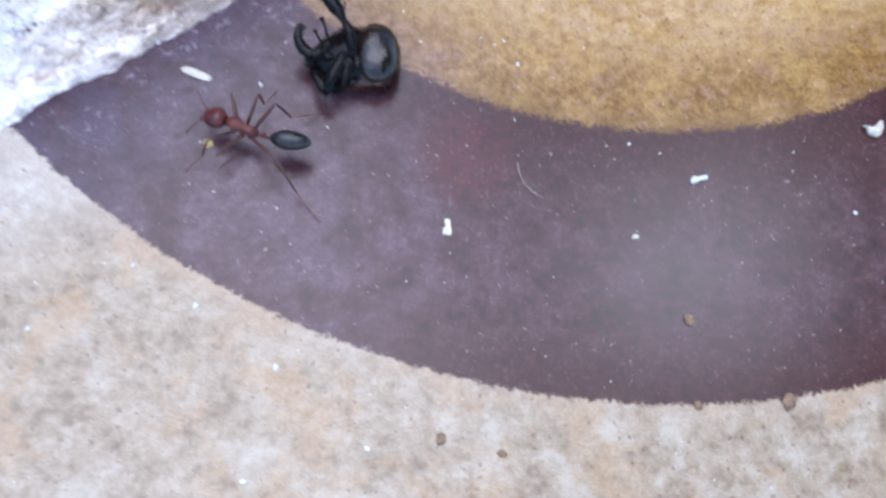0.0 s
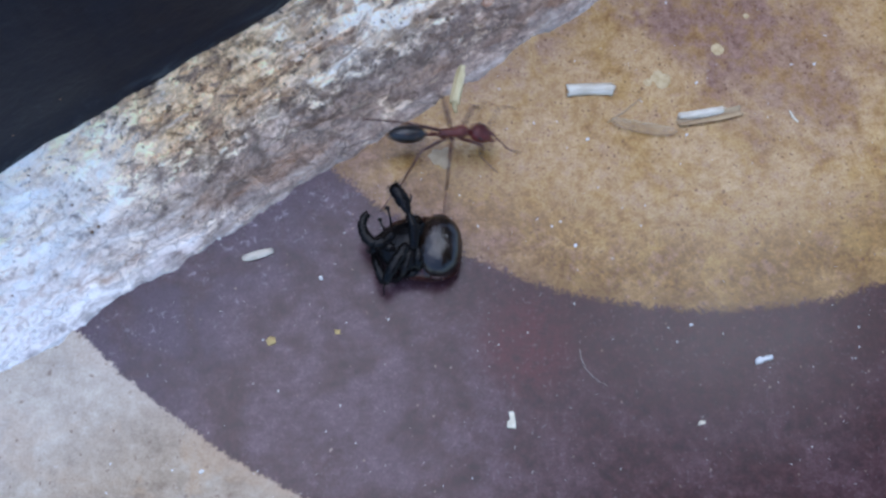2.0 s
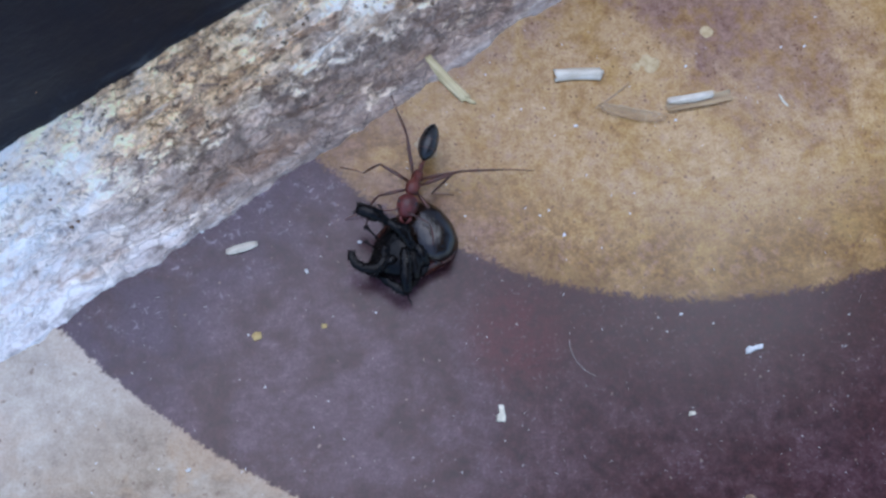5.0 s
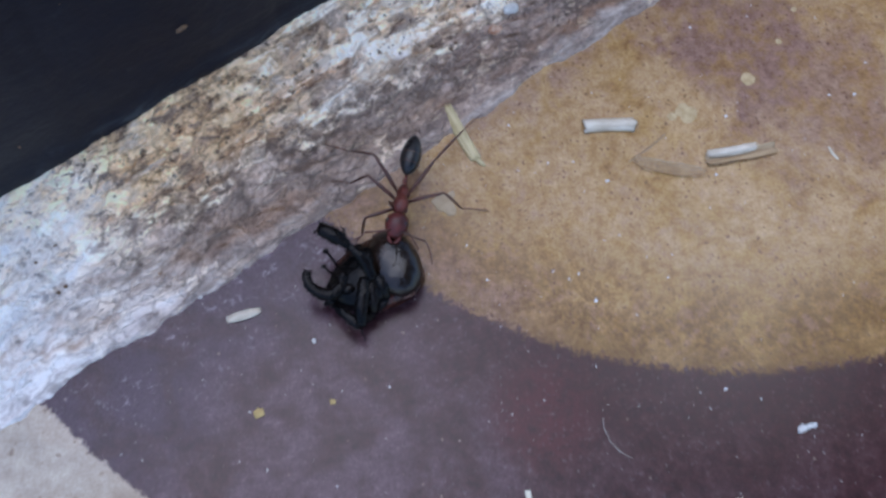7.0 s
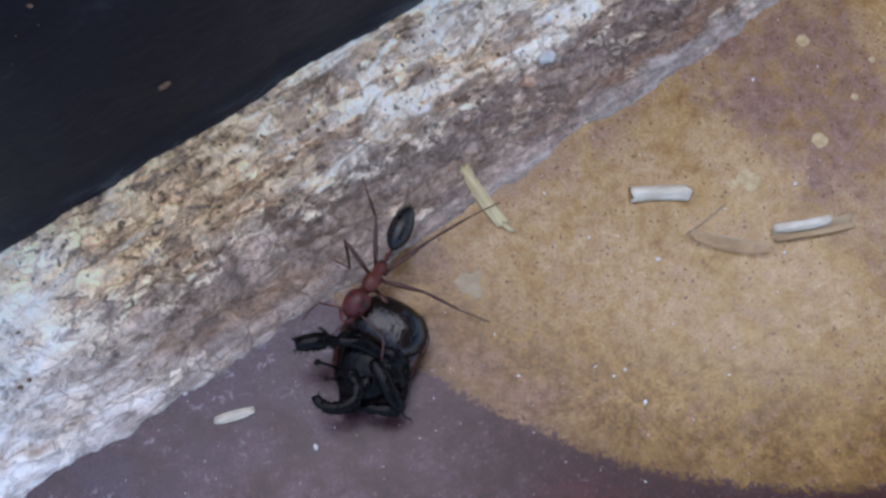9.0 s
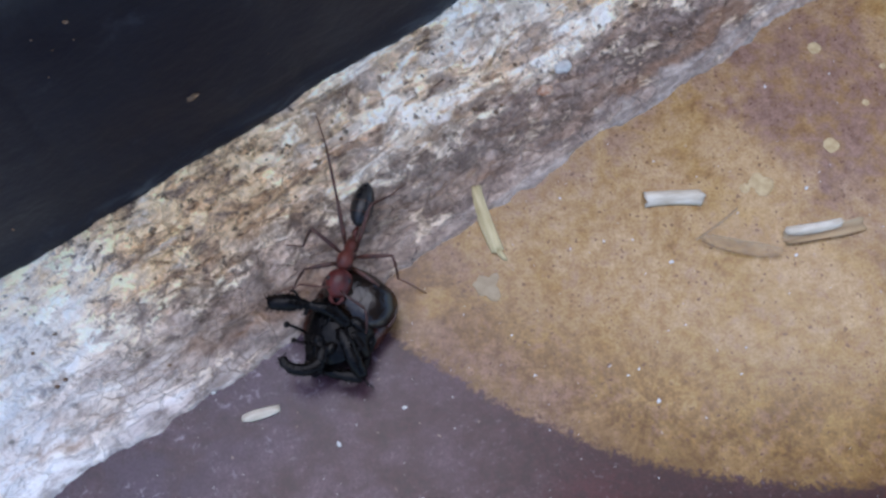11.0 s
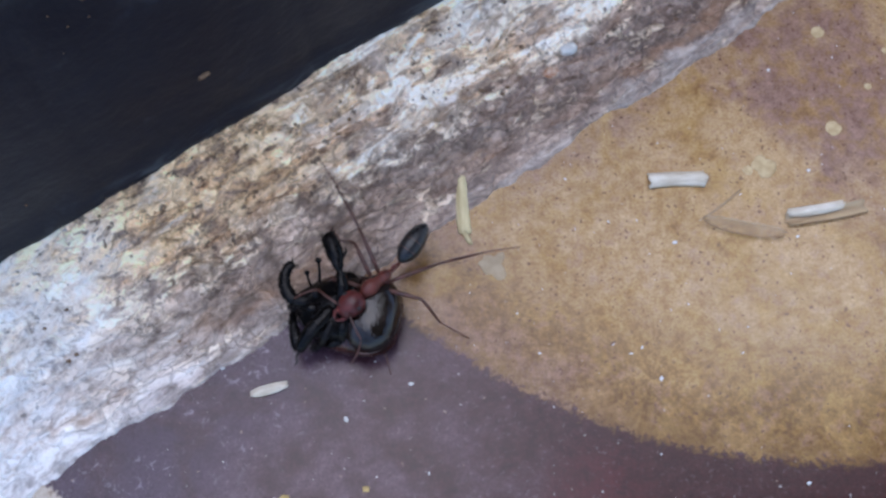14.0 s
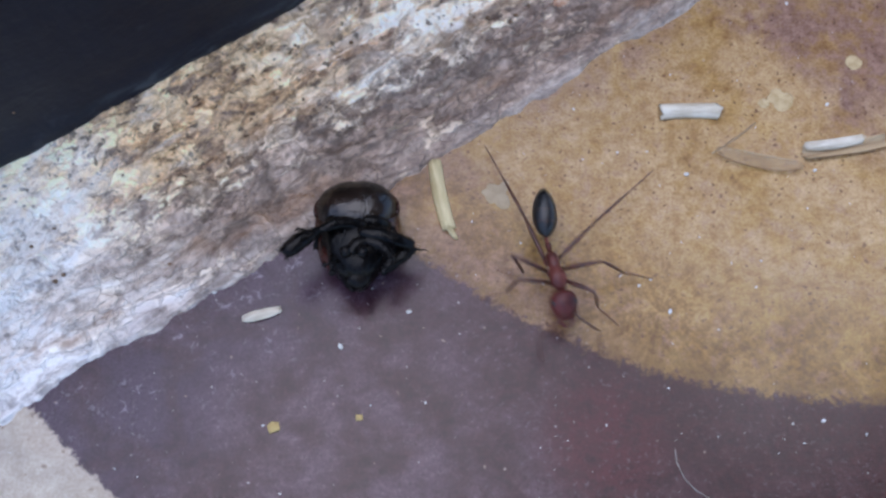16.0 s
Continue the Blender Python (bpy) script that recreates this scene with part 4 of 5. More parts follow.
put(thing("crumb", chip([(-0.72, -0.40), (-0.30, -0.34), (0.30, -0.10), (0.80, -0.06), (0.86, 0.30), (0.24, 0.26), (-0.05, 0.12), (-0.30, 0.28), (-0.66, 0.04)], 0.30, 5.0), SALT, "white crumb with a split end", "crumb", "larger crumbs"), at(16.3, -10.28, 5))
put(thing("crumb", chip([(-0.42, -0.30), (0.30, -0.38), (0.44, 0.10), (0.05, 0.36), (-0.36, 0.24)], 0.2, 8.0), YELLOW, "flat yellow crumb on the purple ring", "crumb", "larger crumbs"), at(-25.7, -8.68, 30))
put(thing("crumb", chip([(-0.24, -0.16), (0.20, -0.20), (0.26, 0.14), (-0.18, 0.22)], 0.15, 9.0), YELLOW, "tiny yellow crumb on the purple ring", "crumb", "larger crumbs"), at(-20.1, -7.9, 10))
put(thing("husk_curl", curl(1.6, 0.5, 220, 0.06, 0.3, 0.5, seed=30.0), HUSK_WHITE, "small curled cream husk", "husk"), at(32.72, -5.1, 20))
put(thing("crumb", crumb(1.0, 11.0, (1.0, 0.9, 0.25)), BROWN, "round grey-brown crumb on the purple ring", "crumb", "larger crumbs"), at(14.76, -22.85, 0))
for x, y, s in ((-5.79, -33.08, 1.0), (-0.97, -34.13, 0.8), (22.55, -29.49, 1.3), (15.0, -29.94, 0.8)):
    put(thing("crumb", crumb(s, x, (1.0, 0.8, 0.4)), BROWN, "brown grain on the beige floor", "crumb", "brown grains"), at(x, y, x * 20))
for x, y, s in ((15.0, 28.64, 1.05), (15.26, 20.03, 1.25), (9.5, 16.87, 1.6), (18.43, 23.74, 0.55), (20.2, 27.0, 0.5), (8.3, 16.4, 0.8)):
    put(thing("paint_drop", scale_flake(s, x, 0.02, 24, 0.18 if s < 1.5 else 0.6), SPOT, "dried yellow drop on the ochre floor", "paint drop", "yellow drops"), at(x, y, x * 13))

put(thing("husk_sliver", curl(1.3, 0.16, 100, 0.04, 0.4, 0.1, seed=44.0), CRUMB, "tiny yellow sliver of husk on the ochre floor", "husk"), at(21.7, 12.9, -60))
put(thing("crumb", chip([(-0.34, -0.14), (0.30, -0.18), (0.36, 0.08), (-0.10, 0.20)], 0.14, 12.0), CRUMB, "small pale crumb on the purple ring", "crumb", "larger crumbs"), at(10.5, -15.7, 12))
grain = tagged(put(thing("salt_grain", crumb(0.40, 41.0, (1.0, 0.62, 0.5), 1), SALT, "tiny white grain on the floor", "grain", "white grains", smooth=False), at(-30.65, 0.54, 15)))
for x, y, s, a in ((-21.65, -3.09, 1.25, 120), (-17.13, -0.49, 1.1, 10), (0.68, 0.03, 1.0, 70), (2.32, 10.4, 1.1, 200), (11.52, 10.97, 0.8, 40), (10.69, 25.09, 0.8, 90), (-5.69, 15.54, 0.6, 130), (-1.35, 1.86, 0.6, 0), (-0.55, 2.32, 0.6, 60),
                   (6.66, 1.98, 0.5, 20), (12.91, 16.38, 0.9, 50), (-15.76, -6.78, 0.6, 80), (-30.8, -19.65, 1.3, 30), (-25.58, -22.89, 1.5, 75), (-18.96, -27.74, 1.6, 100), (-11.52, -33.94, 1.3, 140), (-20.93, -36.61, 1.4, 10),
                   (-38.45, -25.12, 1.2, 60), (30.02, -12.88, 1.2, 150), (10.35, -7.22, 0.9, 20), (-26.4, -8.6, 0.6, 0), (24.37, 18.51, 0.9, 40), (22.15, 18.43, 0.7, 10), (-24.9, -13.0, 0.5, 30)):
    g = copy_thing(grain, at(x, y, a))
    g.scale = (s, s, s)


def hair(points, r=0.02):
    return tube(points, [r] * (len(points) - 1) + [r * 0.5], 5)


put(thing("hair", hair([(-1.0, 1.55, 0.05), (-0.95, 0.7, 0.12), (-0.55, -0.3, 0.16), (0.2, -1.1, 0.1), (1.15, -1.6, 0.04)]), HAIR, "fine pale hair curved on the purple ring", "hair"), at(1.6, -10.9))

# two stones in the mortar, and lint stuck to the step
put(thing("pebble", crumb(1.5, 51.0, (1.0, 0.75, 0.6)), SALT, "small white pebble set in the mortar", "pebble"), at(-5.2, 26.3, 30, -0.05))
put(thing("pebble", crumb(1.3, 57.0, (1.0, 0.8, 0.5)), RUSTY, "rust-edged stone chip set in the mortar", "pebble"), at(-6.6, 24.3, 10, -0.05))
lint_at = ALONG * (-30.35 * ALONG.x + 16.75 * ALONG.y) * MM + ACROSS * (WALL - 0.15) * MM
put(thing("lint", crumb(0.9, 61.0, (1.0, 0.35, 0.6)), BROWN, "brown bit of lint stuck to the black step", "lint"), pose(lint_at.x, lint_at.y, 12.0 * MM, 0, 0, WALL_TURN))

# dust: countless specks
rng = random.Random(5)
dust = bmesh.new()
for i in range(260):
    x, y = rng.uniform(-46, 40), rng.uniform(-42, 34)
    if Vector((x, y, 0)).dot(ACROSS) > 17.5:
        continue
    s = rng.choice((0.035, 0.04, 0.05, 0.06, 0.085)) * MM
    m = Matrix.Translation((x * MM, y * MM, s * 0.3)) @ Euler((rng.random() * 3, rng.random() * 3, rng.random() * 3)).to_matrix().to_4x4() @ Matrix.Diagonal((s * rng.uniform(0.8, 2.0), s, s * 0.6, 1))
    bmesh.ops.create_icosphere(dust, subdivisions=1, radius=1.0, matrix=m)
thing("dust", dust, SALT, "fine white dust specks on the floor", "dust", kind="stuff")
step_dust = bmesh.new()
for i in range(46):
    p = ALONG * rng.uniform(-62, 24) * MM + ACROSS * (WALL - 0.05) * MM
    s = rng.choice((0.05, 0.06, 0.08, 0.12)) * MM
    m = Matrix.Translation((p.x, p.y, rng.uniform(8, 28) * MM)) @ Matrix.Diagonal((s * rng.uniform(0.8, 1.8), s, s, 1))
    bmesh.ops.create_icosphere(step_dust, subdivisions=1, radius=1.0, matrix=m)
thing("dust", step_dust, BROWN, "specks of dust clinging to the black step", "dust", kind="stuff")
grit = bmesh.new()
for i in range(420):
    u, a = rng.uniform(-55, 66), rng.uniform(19.5, 31.5)
    p = ALONG * u * MM + ACROSS * a * MM
    s = rng.choice((0.08, 0.1, 0.13, 0.18)) * MM
    m = Matrix.Translation((p.x, p.y, ground(p.x, p.y) + 0.12 * MM)) @ Matrix.Diagonal((s * rng.uniform(0.8, 1.6), s, s * 0.7, 1))
    bmesh.ops.create_icosphere(grit, subdivisions=1, radius=1.0, matrix=m)
thing("grit", grit, BROWN, "dark grit caught in the mortar", "grit", kind="stuff")


# ---- how things move ----
# seconds, millimetres, heading, turn of the hind body against the heading
ANT_ROWS = [
    (0.0, -21.2, -8.8, 160, 12),
    (0.3, -26.8, -0.9, 123, -3),
    (0.5, -25.7, 1.1, 96, -1),
    (0.8, -17.1, 12.3, 61, -16),
    (1.0, -16.4, 11.2, 58, -12),
    (1.2, -17.5, 12.3, 65, 1),
    (1.5, -18.6, 10.1, 76, -2),
    (1.8, -16.8, 8.0, 33, -5),
    (2.0, -11.6, 9.6, 4, -0),
    (2.1, -9.5, 8.9, -15, 5),
    (2.3, -8.9, 8.1, -64, 9),
    (2.5, -8.4, 7.2, -97, 4),
    (3.0, -8.0, 6.6, -113, 12),
    (3.2, -9.6, 5.9, -111, -2),
    (5.5, -12.5, 4.8, -110, 6),
    (6.0, -15.5, 6.2, -98, 14),
    (6.5, -17.3, 9.0, -65, -5),
    (7.0, -14.5, 8.9, -99, -4),
    (7.5, -15.5, 10.8, -126, 14),
    (8.0, -15.9, 10.9, -139, 8),
    (8.5, -15.8, 10.5, -130, 10),
    (9.0, -17.1, 9.2, -117, 6),
    (11.5, -21.7, 11.8, -101, 4),
    (12.0, -22.1, 12.2, -95, 1),
    (12.5, -23.4, 11.6, -59, 1),
    (13.0, -22.8, 11.8, -50, 1),
    (13.5, -20.7, 8.9, -92, -9),
    (14.0, -18.6, 7.0, -132, 9),
    (14.5, -15.2, 3.6, -159, 12),
    (15.0, -11.9, 4.1, -185, 21),
    (15.5, -10.2, 5.9, -175, 12),
    (15.7, -9.9, 7.7, -131, -3),
    (15.8, -8.8, 6.0, -109, 2),
    (16.0, -7.7, 3.3, -75, -11),
]
FEET = {
    "HR": [(-16.3, -5.5), (-18.7, -2.3), (-19.3, -3.3), (-14.6, 4.5), (-20.4, 0.6), (-14.4, 4.8), (-19.0, 1.4), (-18.1, -0.0), (-16.6, 3.2), (-16.3, 4.5), (-16.7, 10.4), (-12.3, 14.6), (-12.7, 15.3), (-13.3, 13.2), (-14.4, 13.7), (-19.9, 12.6), (-21.3, 13.8), (-21.3, 13.6), (-19.8, 14.0), (-17.8, 18.5), (-16.0, 21.5), (-19.0, 16.5), (-24.0, 20.9), (-27.6, 18.2), (-31.5, 15.3), (-31.1, 15.2), (-25.2, 19.7), (-25.1, 17.3), (-12.2, 11.1), (-5.2, 10.2), (-5.0, 12.7), (-10.9, 15.8), (-12.6, 13.2), (-12.6, 13.2)],
    "HL": [(-16.0, -15.4), (-28.8, -8.8), (-30.5, -6.8), (-25.0, 10.4), (-25.8, 11.5), (-25.2, 9.9), (-25.7, 6.2), (-24.6, 10.0), (-22.5, 12.4), (-13.3, 16.1), (-6.0, 15.7), (-5.1, 15.5), (-4.9, 15.4), (-2.0, 9.0), (-1.6, 6.1), (-9.7, 11.6), (-15.6, 16.6), (-7.3, 17.3), (-7.4, 11.7), (-6.1, 13.8), (-7.6, 10.9), (-8.3, 15.1), (-17.2, 16.6), (-18.2, 16.0), (-18.5, 16.4), (-23.0, 21.2), (-14.3, 11.3), (-8.6, 10.1), (-6.4, 1.4), (-6.3, 1.5), (-1.1, 1.9), (-1.8, 7.9), (-1.3, 9.2), (0.8, 11.5)],
    "MR": [(-20.2, -3.5), (-20.9, 2.8), (-18.4, 0.4), (-11.0, 8.8), (-10.7, 8.5), (-11.1, 9.3), (-11.0, 8.2), (-12.9, 2.1), (-11.0, 2.6), (-11.3, 2.1), (-15.2, 5.0), (-13.4, 4.6), (-13.5, 6.2), (-16.1, 8.4), (-18.9, 6.5), (-23.1, 1.1), (-22.6, 1.9), (-20.8, 10.5), (-21.4, 9.6), (-21.7, 11.6), (-20.9, 12.2), (-21.3, 10.4), (-26.7, 11.4), (-26.8, 12.2), (-27.4, 4.6), (-27.3, 4.7), (-27.7, 9.1), (-23.8, 11.7), (-17.7, 10.1), (-13.5, 11.3), (-15.2, 10.5), (-15.2, 12.3), (-15.4, 8.3), (-10.9, 2.7)],
    "ML": [(-24.5, -10.8), (-32.7, -4.7), (-32.6, 0.3), (-23.2, 15.7), (-17.8, 16.9), (-23.8, 15.3), (-25.4, 8.2), (-20.6, 13.8), (-12.1, 16.6), (-7.8, 15.7), (-2.6, 11.2), (-1.3, 5.9), (-3.5, 1.4), (-3.0, 3.5), (-9.0, 3.8), (-10.1, 8.0), (-9.8, 5.3), (-7.6, 7.8), (-8.6, 4.8), (-14.7, 2.8), (-10.4, 6.1), (-9.9, 5.7), (-15.7, 8.0), (-15.8, 8.1), (-19.1, 13.0), (-18.4, 14.6), (-13.7, 8.7), (-13.0, 2.9), (-14.5, 1.6), (-13.7, -1.7), (-10.0, -1.1), (-4.6, 3.1), (-2.1, 3.7), (-0.4, 2.4)],
    "FR": [(-23.8, -5.0), (-25.7, 5.7), (-21.8, 6.6), (-10.8, 14.4), (-12.9, 13.8), (-11.3, 14.9), (-13.1, 13.9), (-10.1, 6.9), (-6.1, 7.1), (-5.8, 3.3), (-10.7, 1.6), (-11.1, 3.2), (-11.2, 2.4), (-15.5, 2.8), (-18.4, 1.6), (-18.1, 4.3), (-18.3, 6.0), (-19.7, 4.6), (-22.1, 9.4), (-19.6, 11.7), (-22.4, 9.6), (-20.7, 4.8), (-27.1, 7.7), (-27.0, 7.6), (-24.7, 5.0), (-23.1, 5.1), (-25.4, 4.0), (-25.3, 6.3), (-21.5, 6.0), (-16.6, 6.3), (-15.3, 5.9), (-16.6, 6.9), (-14.7, 2.8), (-12.3, 0.6)],
    "FL": [(-27.4, -11.3), (-33.3, 0.8), (-30.7, 5.6), (-18.6, 18.8), (-17.5, 17.9), (-19.4, 18.7), (-21.5, 13.8), (-15.0, 14.5), (-6.9, 14.4), (-3.5, 12.0), (-2.7, 5.6), (-5.7, 1.9), (-7.7, 3.5), (-7.1, -0.4), (-9.9, -1.4), (-11.8, 0.6), (-12.7, 6.4), (-13.4, 4.5), (-12.2, 3.5), (-16.6, 4.3), (-15.5, 3.8), (-15.4, 2.7), (-18.2, 6.0), (-18.1, 6.9), (-17.0, 9.7), (-16.1, 10.8), (-16.4, 3.8), (-18.6, 0.2), (-18.3, -2.4), (-17.0, 2.4), (-16.8, 1.4), (-9.8, 1.0), (-6.2, -0.2), (-2.8, -1.1)],
}
# seconds, millimetres, heading, roll, pitch, millimetres off the ground
BEETLE_ROWS = [
    (0.0, -13.6, -0.9, 185, 0, 0, 0),
    (0.5, -13.0, -1.3, 184, 0, 0, 0),
    (1.0, -14.4, -0.8, 185, 0, 0, 0),
    (1.5, -13.5, -0.7, 187, 0, 0, 0),
    (2.0, -13.3, -0.8, 178, 0, 0, 0),
    (2.5, -13.6, -1.0, 176, 0, 0, 0),
    (3.0, -13.9, -1.2, 172, 0, 0, 0),
    (3.2, -13.6, -1.6, 180, 0, 0, 0),
    (5.5, -12.7, -1.3, 212, 0, 0, 0),
    (6.0, -14.8, -0.4, 214, 0, 0, 0),
    (6.5, -15.2, 3.3, 222, 0, 0, 0),
    (7.0, -17.0, 1.7, 205, 0, 0, 0),
    (7.5, -18.8, 4.5, 197, 0, 0, 0),
    (8.0, -20.2, 5.0, 200, 0, 0, 0),
    (8.5, -20.2, 4.3, 199, 0, 0, 0),
    (9.0, -17.7, 3.0, 243, 0, 0, 0),
    (11.5, -21.8, 5.5, 231, 0, 0, 0),
    (12.0, -21.5, 5.4, 220, 0, 0, 0),
    (12.5, -20.3, 6.8, 262, 0, 0, 0),
    (13.0, -20.9, 6.9, 257, 0, 0, 0),
    (13.5, -21.2, 4.5, 190, 0, 0, 0),
    (14.0, -21.7, 4.3, 169, 0, 0, 0),
    (14.5, -20.5, 3.9, 181, 0, 0, 0),
    (15.0, -20.5, 4.2, 218, 0, 0, 0),
    (15.4, -20.7, 3.8, 274, 0, -12, 0.6),
    (16.0, -20.8, 3.9, 273, 0, -12, 0.6),
]
# seconds, millimetres, turn
STRAW_ROWS = [
    (0.0, -10.1, 15.8, -128), (1.5, -10.1, 15.8, -128), (2.0, -9.4, 16.6, -104), (2.5, -7.8, 16.0, -83), (3.2, -8.0, 15.9, -83), (5.3, -9.4, 15.0, -45), (5.5, -9.4, 15.0, -43), (6.0, -9.7, 14.2, -58),
    (6.5, -9.8, 14.6, -65), (7.0, -9.8, 14.8, -65), (8.0, -9.8, 14.8, -59), (9.0, -10.3, 15.2, -58), (11.3, -11.5, 13.7, -73), (12.5, -11.7, 13.7, -73), (13.5, -11.7, 13.6, -71), (14.0, -13.6, 13.7, -87),
    (14.5, -15.2, 9.3, -118), (15.0, -15.7, 9.2, -114), (15.5, -15.6, 8.8, -83), (16.0, -15.3, 8.3, -77),
]


# a leg, its hip in millimetres, and rows of seconds, turn and roll in degrees
BEETLE_LEG_ROWS = [
    ("hook", (2.35, -0.3, 3.0), [(0.0, 0, 0), (3.2, 0, 0), (5.5, 24, 0), (6.0, 36, 0), (6.5, 46, 0), (7.0, 8, 0), (7.5, -8, 0), (8.5, -8, 0), (9.0, 12, 0), (11.5, 14, 0), (12.0, 8, 0), (12.4, 18, 20), (13.1, 18, 20), (13.5, 0, 0), (14.8, 0, 0), (15.1, 40, 5), (15.4, 108, 8), (16.0, 108, 8)]),
    ("club", (0.35, 0.7, 3.2), [(0.0, 0, 0), (3.2, 0, 0), (5.5, 4, 0), (6.1, 4, 0), (6.5, 10, 6), (7.0, 2, 0), (7.5, 6, 0), (8.5, 6, 0), (9.0, 2, 0), (12.0, 0, 0), (12.4, 58, 30), (13.1, 48, 30), (13.5, 0, 0), (14.8, 0, 0), (15.4, 4, 10), (16.0, 4, 10)]),
    ("feeler", (2.3, -1.5, 2.8), [(0.0, 0, 0), (14.8, 0, 0), (15.4, 80, 20), (16.0, 80, 20)]),
    ("left", (0.9, 0.35, 3.3), [(0.0, 0, 0), (6.1, 0, 0), (6.5, -6, 0), (7.0, 0, 0), (7.5, 10, 0), (8.5, 10, 0), (9.0, -4, 0), (12.0, 0, 0), (12.4, -22, 0), (13.1, -20, 0), (13.5, 0, 0), (14.8, 0, 0), (15.4, 18, 0), (16.0, 18, 0)]),
]


def between(rows, t):
    """The values of rows at t, straight from row to row."""
    for a, b in zip(rows, rows[1:]):
        if t <= b[0]:
            f = (t - a[0]) / (b[0] - a[0])
            return [p + (q - p) * f for p, q in zip(a[1:], b[1:])]
    return list(rows[-1][1:])


def ease(x):
    x = min(max(x, 0.0), 1.0)
    return x * x * (3 - 2 * x)


def ant_pose(t):
    x, y, turn, _ = between(ANT_ROWS, t)
    pull = ease((t - 2.6) / 0.5) * ease((15.1 - t) / 0.5)
    tug = 0.22 * pull * math.sin(13 * t) * math.sin(2.3 * t + 1)
    x, y = x - tug * math.cos(radians(turn)), y - tug * math.sin(radians(turn))
    z = ground(x * MM, y * MM) / MM + 0.45 * pull + 0.05 * math.sin(23 * t)
    m = pose(x * MM, y * MM, z * MM, 0, 0, turn)
    up = Matrix.Translation((0, 0, BODY * MM))
    return m @ up @ pose(0, 0, 0, 2 * math.sin(9 * t) * pull, -13 * pull, 0) @ up.inverted(), pull


def foot_place(key, t):
    """Where a foot is: planted, or swinging on to its next place."""
    spots = FEET[key]
    shift = {"FR": 0.0, "ML": 0.1, "HR": 0.05, "FL": 0.5, "MR": 0.6, "HL": 0.55}[key]
    for i, (a, b) in enumerate(zip(ANT_ROWS, ANT_ROWS[1:])):
        if t <= b[0]:
            whole = b[0] - a[0]
            swing = min(0.3, whole)
            begin = a[0] + (whole - swing) * shift
            f = ease((t - begin) / swing)
            p, q = Vector(spots[i]), Vector(spots[i + 1])
            x, y = p + (q - p) * f
            lift = min((q - p).length * 0.25, 1.0) * math.sin(math.pi * f)
            return Vector((x * MM, y * MM, ground(x * MM, y * MM) + (lift + 0.05) * MM))
    x, y = spots[-1]
    return Vector((x * MM, y * MM, ground(x * MM, y * MM) + 0.05 * MM))


def along(a, b):
    """The pose of a limb from a towards b."""
    x = (b - a).normalized()
    y = Vector((0, 0, 1)).cross(x)
    y = y.normalized() if y.length > 1e-6 else Vector((0, 1, 0))
    z = x.cross(y)
    m = Matrix((x, y, z)).transposed().to_4x4()
    m.translation = a
    return m


def bend(hip, goal, thigh, shin, foot):
    """Knee, ankle and toe of a leg that reaches for a goal."""
    flat = Vector((goal.x - hip.x, goal.y - hip.y, 0))
    out = flat.normalized()
    reach = flat.length
    drop = 0.32 if reach > 0.8 * (thigh + shin + foot) else 0.5
    ankle = goal - out * foot * (1 - drop * drop) ** 0.5 + Vector((0, 0, foot * drop))
    d = ankle - hip
    far = min(max(d.length, 0.35 * (thigh + shin)), 0.992 * (thigh + shin))
    d.normalize()
    ankle = hip + d * far
    a = (thigh * thigh - shin * shin + far * far) / (2 * far)
    h = max(thigh * thigh - a * a, 0.0) ** 0.5
    up = Vector((0, 0, 1)) - d * d.z
    knee = hip + d * a + up.normalized() * h
    return knee, ankle


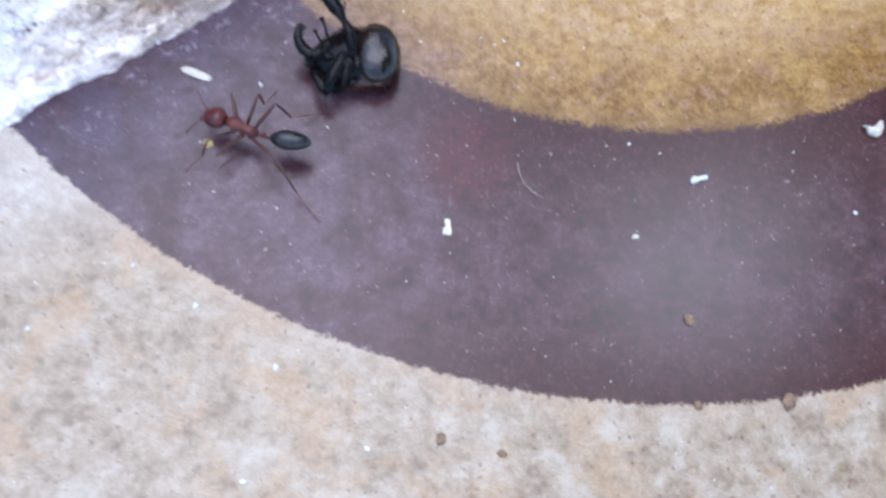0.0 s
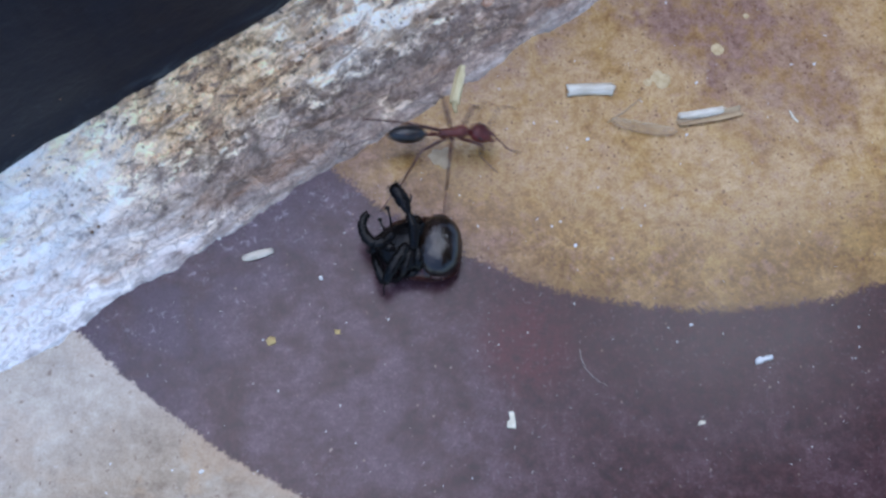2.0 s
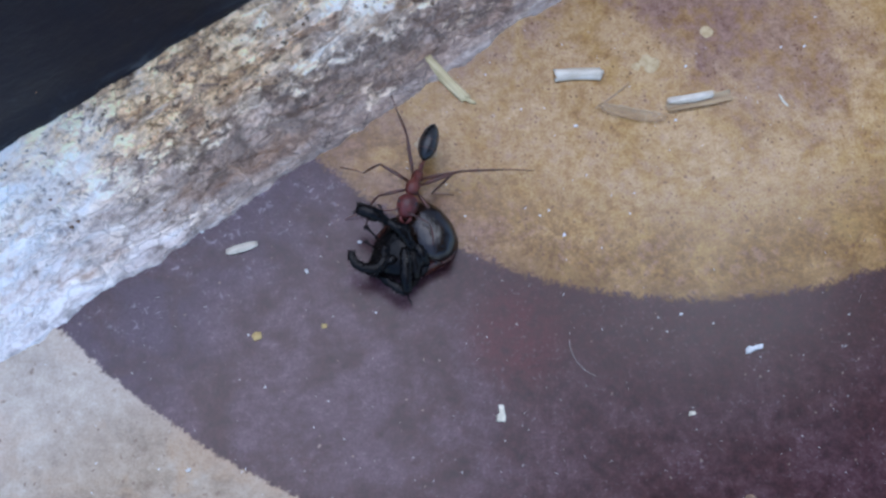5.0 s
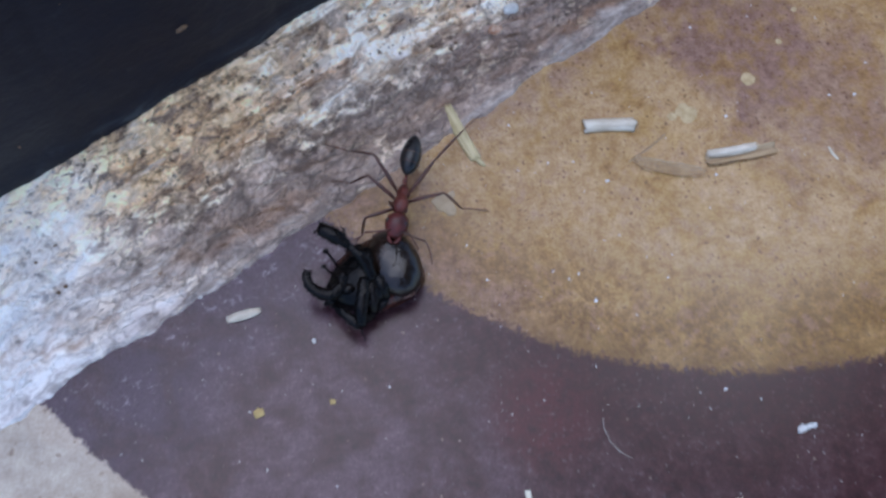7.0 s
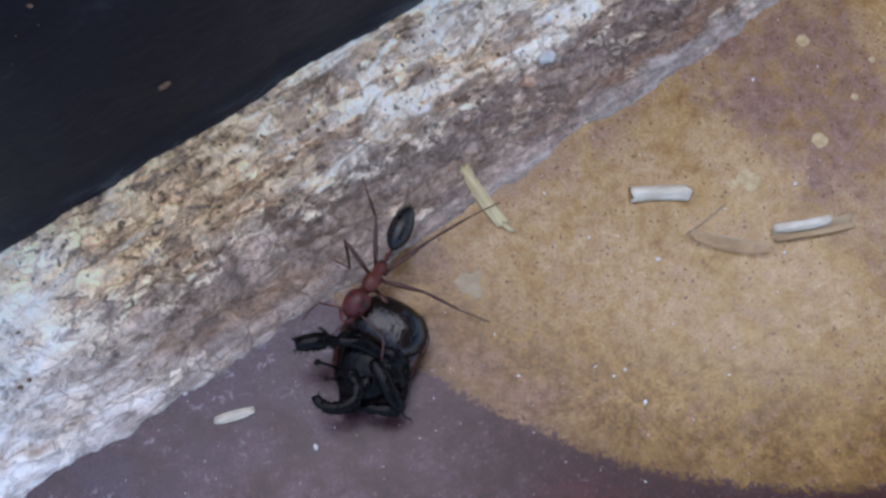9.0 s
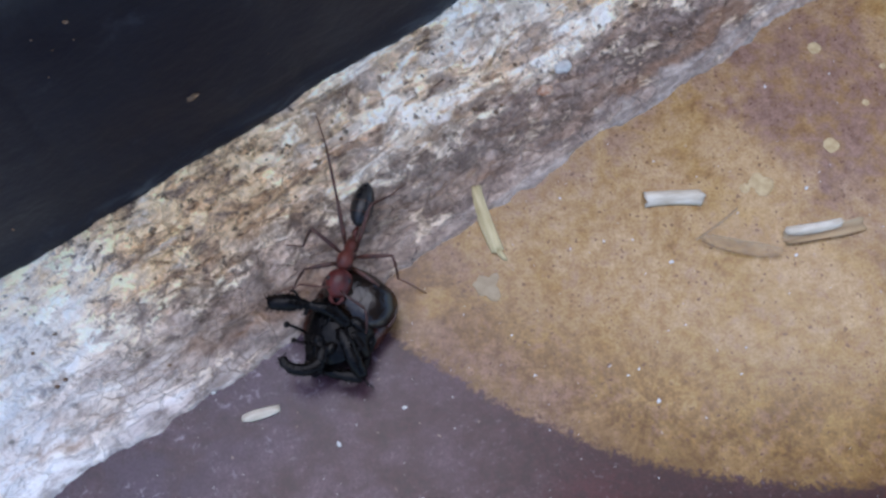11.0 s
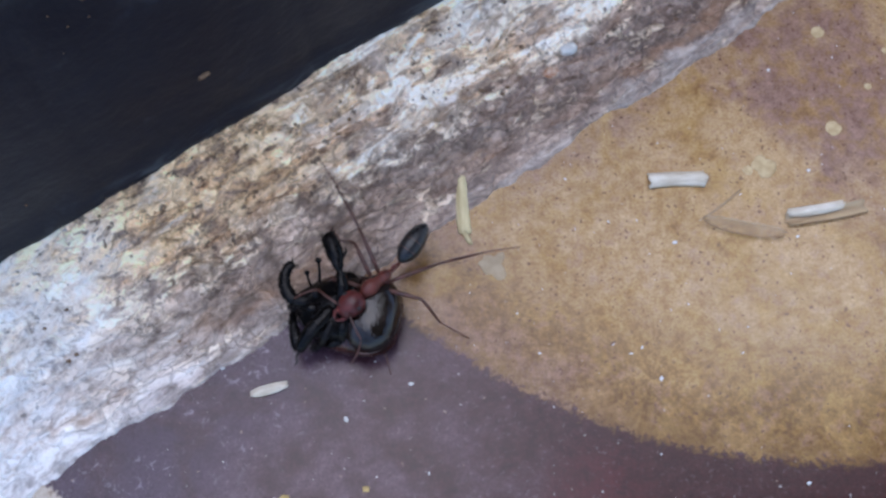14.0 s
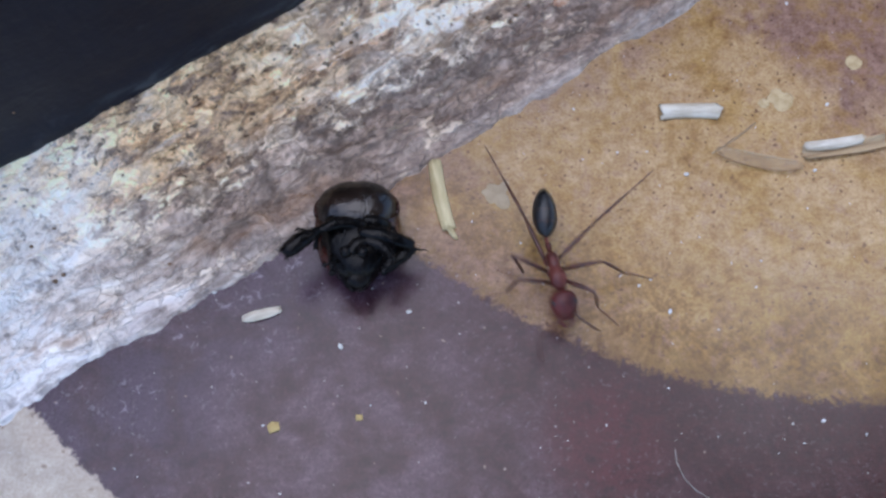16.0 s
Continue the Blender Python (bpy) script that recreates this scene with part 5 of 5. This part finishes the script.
def motions():
    times = [0.1 * i for i in range(161)]
    body = {t: ant_pose(t) for t in times}
    walk(ant, [(t, body[t][0]) for t in times])
    head_at = Matrix.Translation((3.0 * MM, 0, (BODY + 0.15) * MM))
    walk(ant_head, [(t, head_at @ pose(0, 0, 0, 0, 12 - 4 * body[t][1], 7 * math.sin(5.3 * t) + 4 * math.sin(11.7 * t))) for t in times])
    tail_at = Matrix.Translation((-0.88 * MM, 0, BODY * MM))
    walk(ant_gaster, [(t, tail_at @ pose(0, 0, 0, 0, 5 + 10 * body[t][1], between(ANT_ROWS, t)[3])) for t in times])
    for a, s in feeler_pieces:
        place = Matrix.Translation((4.55 * MM, 0.3 * s * MM, (BODY + 0.25) * MM))
        walk(a, [(t, place @ pose(0, 0, 0, 0, 14 + 10 * math.sin(8 * t + s), 10 * s * (1 + math.sin(6.1 * t + 2 * s)) + (25 * s * body[t][1]))) for t in times])
    for key, limbs in leg_pieces.items():
        hip, lengths = LEGS[key]
        hip, lengths = Vector(hip) * MM, [v * MM for v in lengths]
        rows = ([], [], [])
        for t in times:
            goal = body[t][0].inverted() @ foot_place(key, t)
            knee, ankle = bend(hip, goal, *lengths)
            for row, a, b in zip(rows, (hip, knee, ankle), (knee, ankle, goal)):
                row.append((t, along(a, b)))
        for limb, row in zip(limbs, rows):
            walk(limb, row)
    walk(beetle, [(t, at(x, y, a, z, roll, pitch)) for t, x, y, a, roll, pitch, z in BEETLE_ROWS])
    for key, hip, rows in BEETLE_LEG_ROWS:
        hip = Matrix.Translation(Vector(hip) * MM)
        walk(beetle_legs[key], [(t, hip @ pose(0, 0, 0, roll, 0, turn) @ hip.inverted()) for t, turn, roll in rows])
    walk(seed_husk, [(t, at(x, y, a, 0.02)) for t, x, y, a in ((0.0, -27.2, -2.3, -20), (0.2, -27.2, -2.3, -20), (0.45, -27.2, -0.98, 17), (16.0, -27.2, -0.98, 17))])
    walk(straw, [(t, at(x, y, a, 0.05)) for t, x, y, a in STRAW_ROWS])


motions()
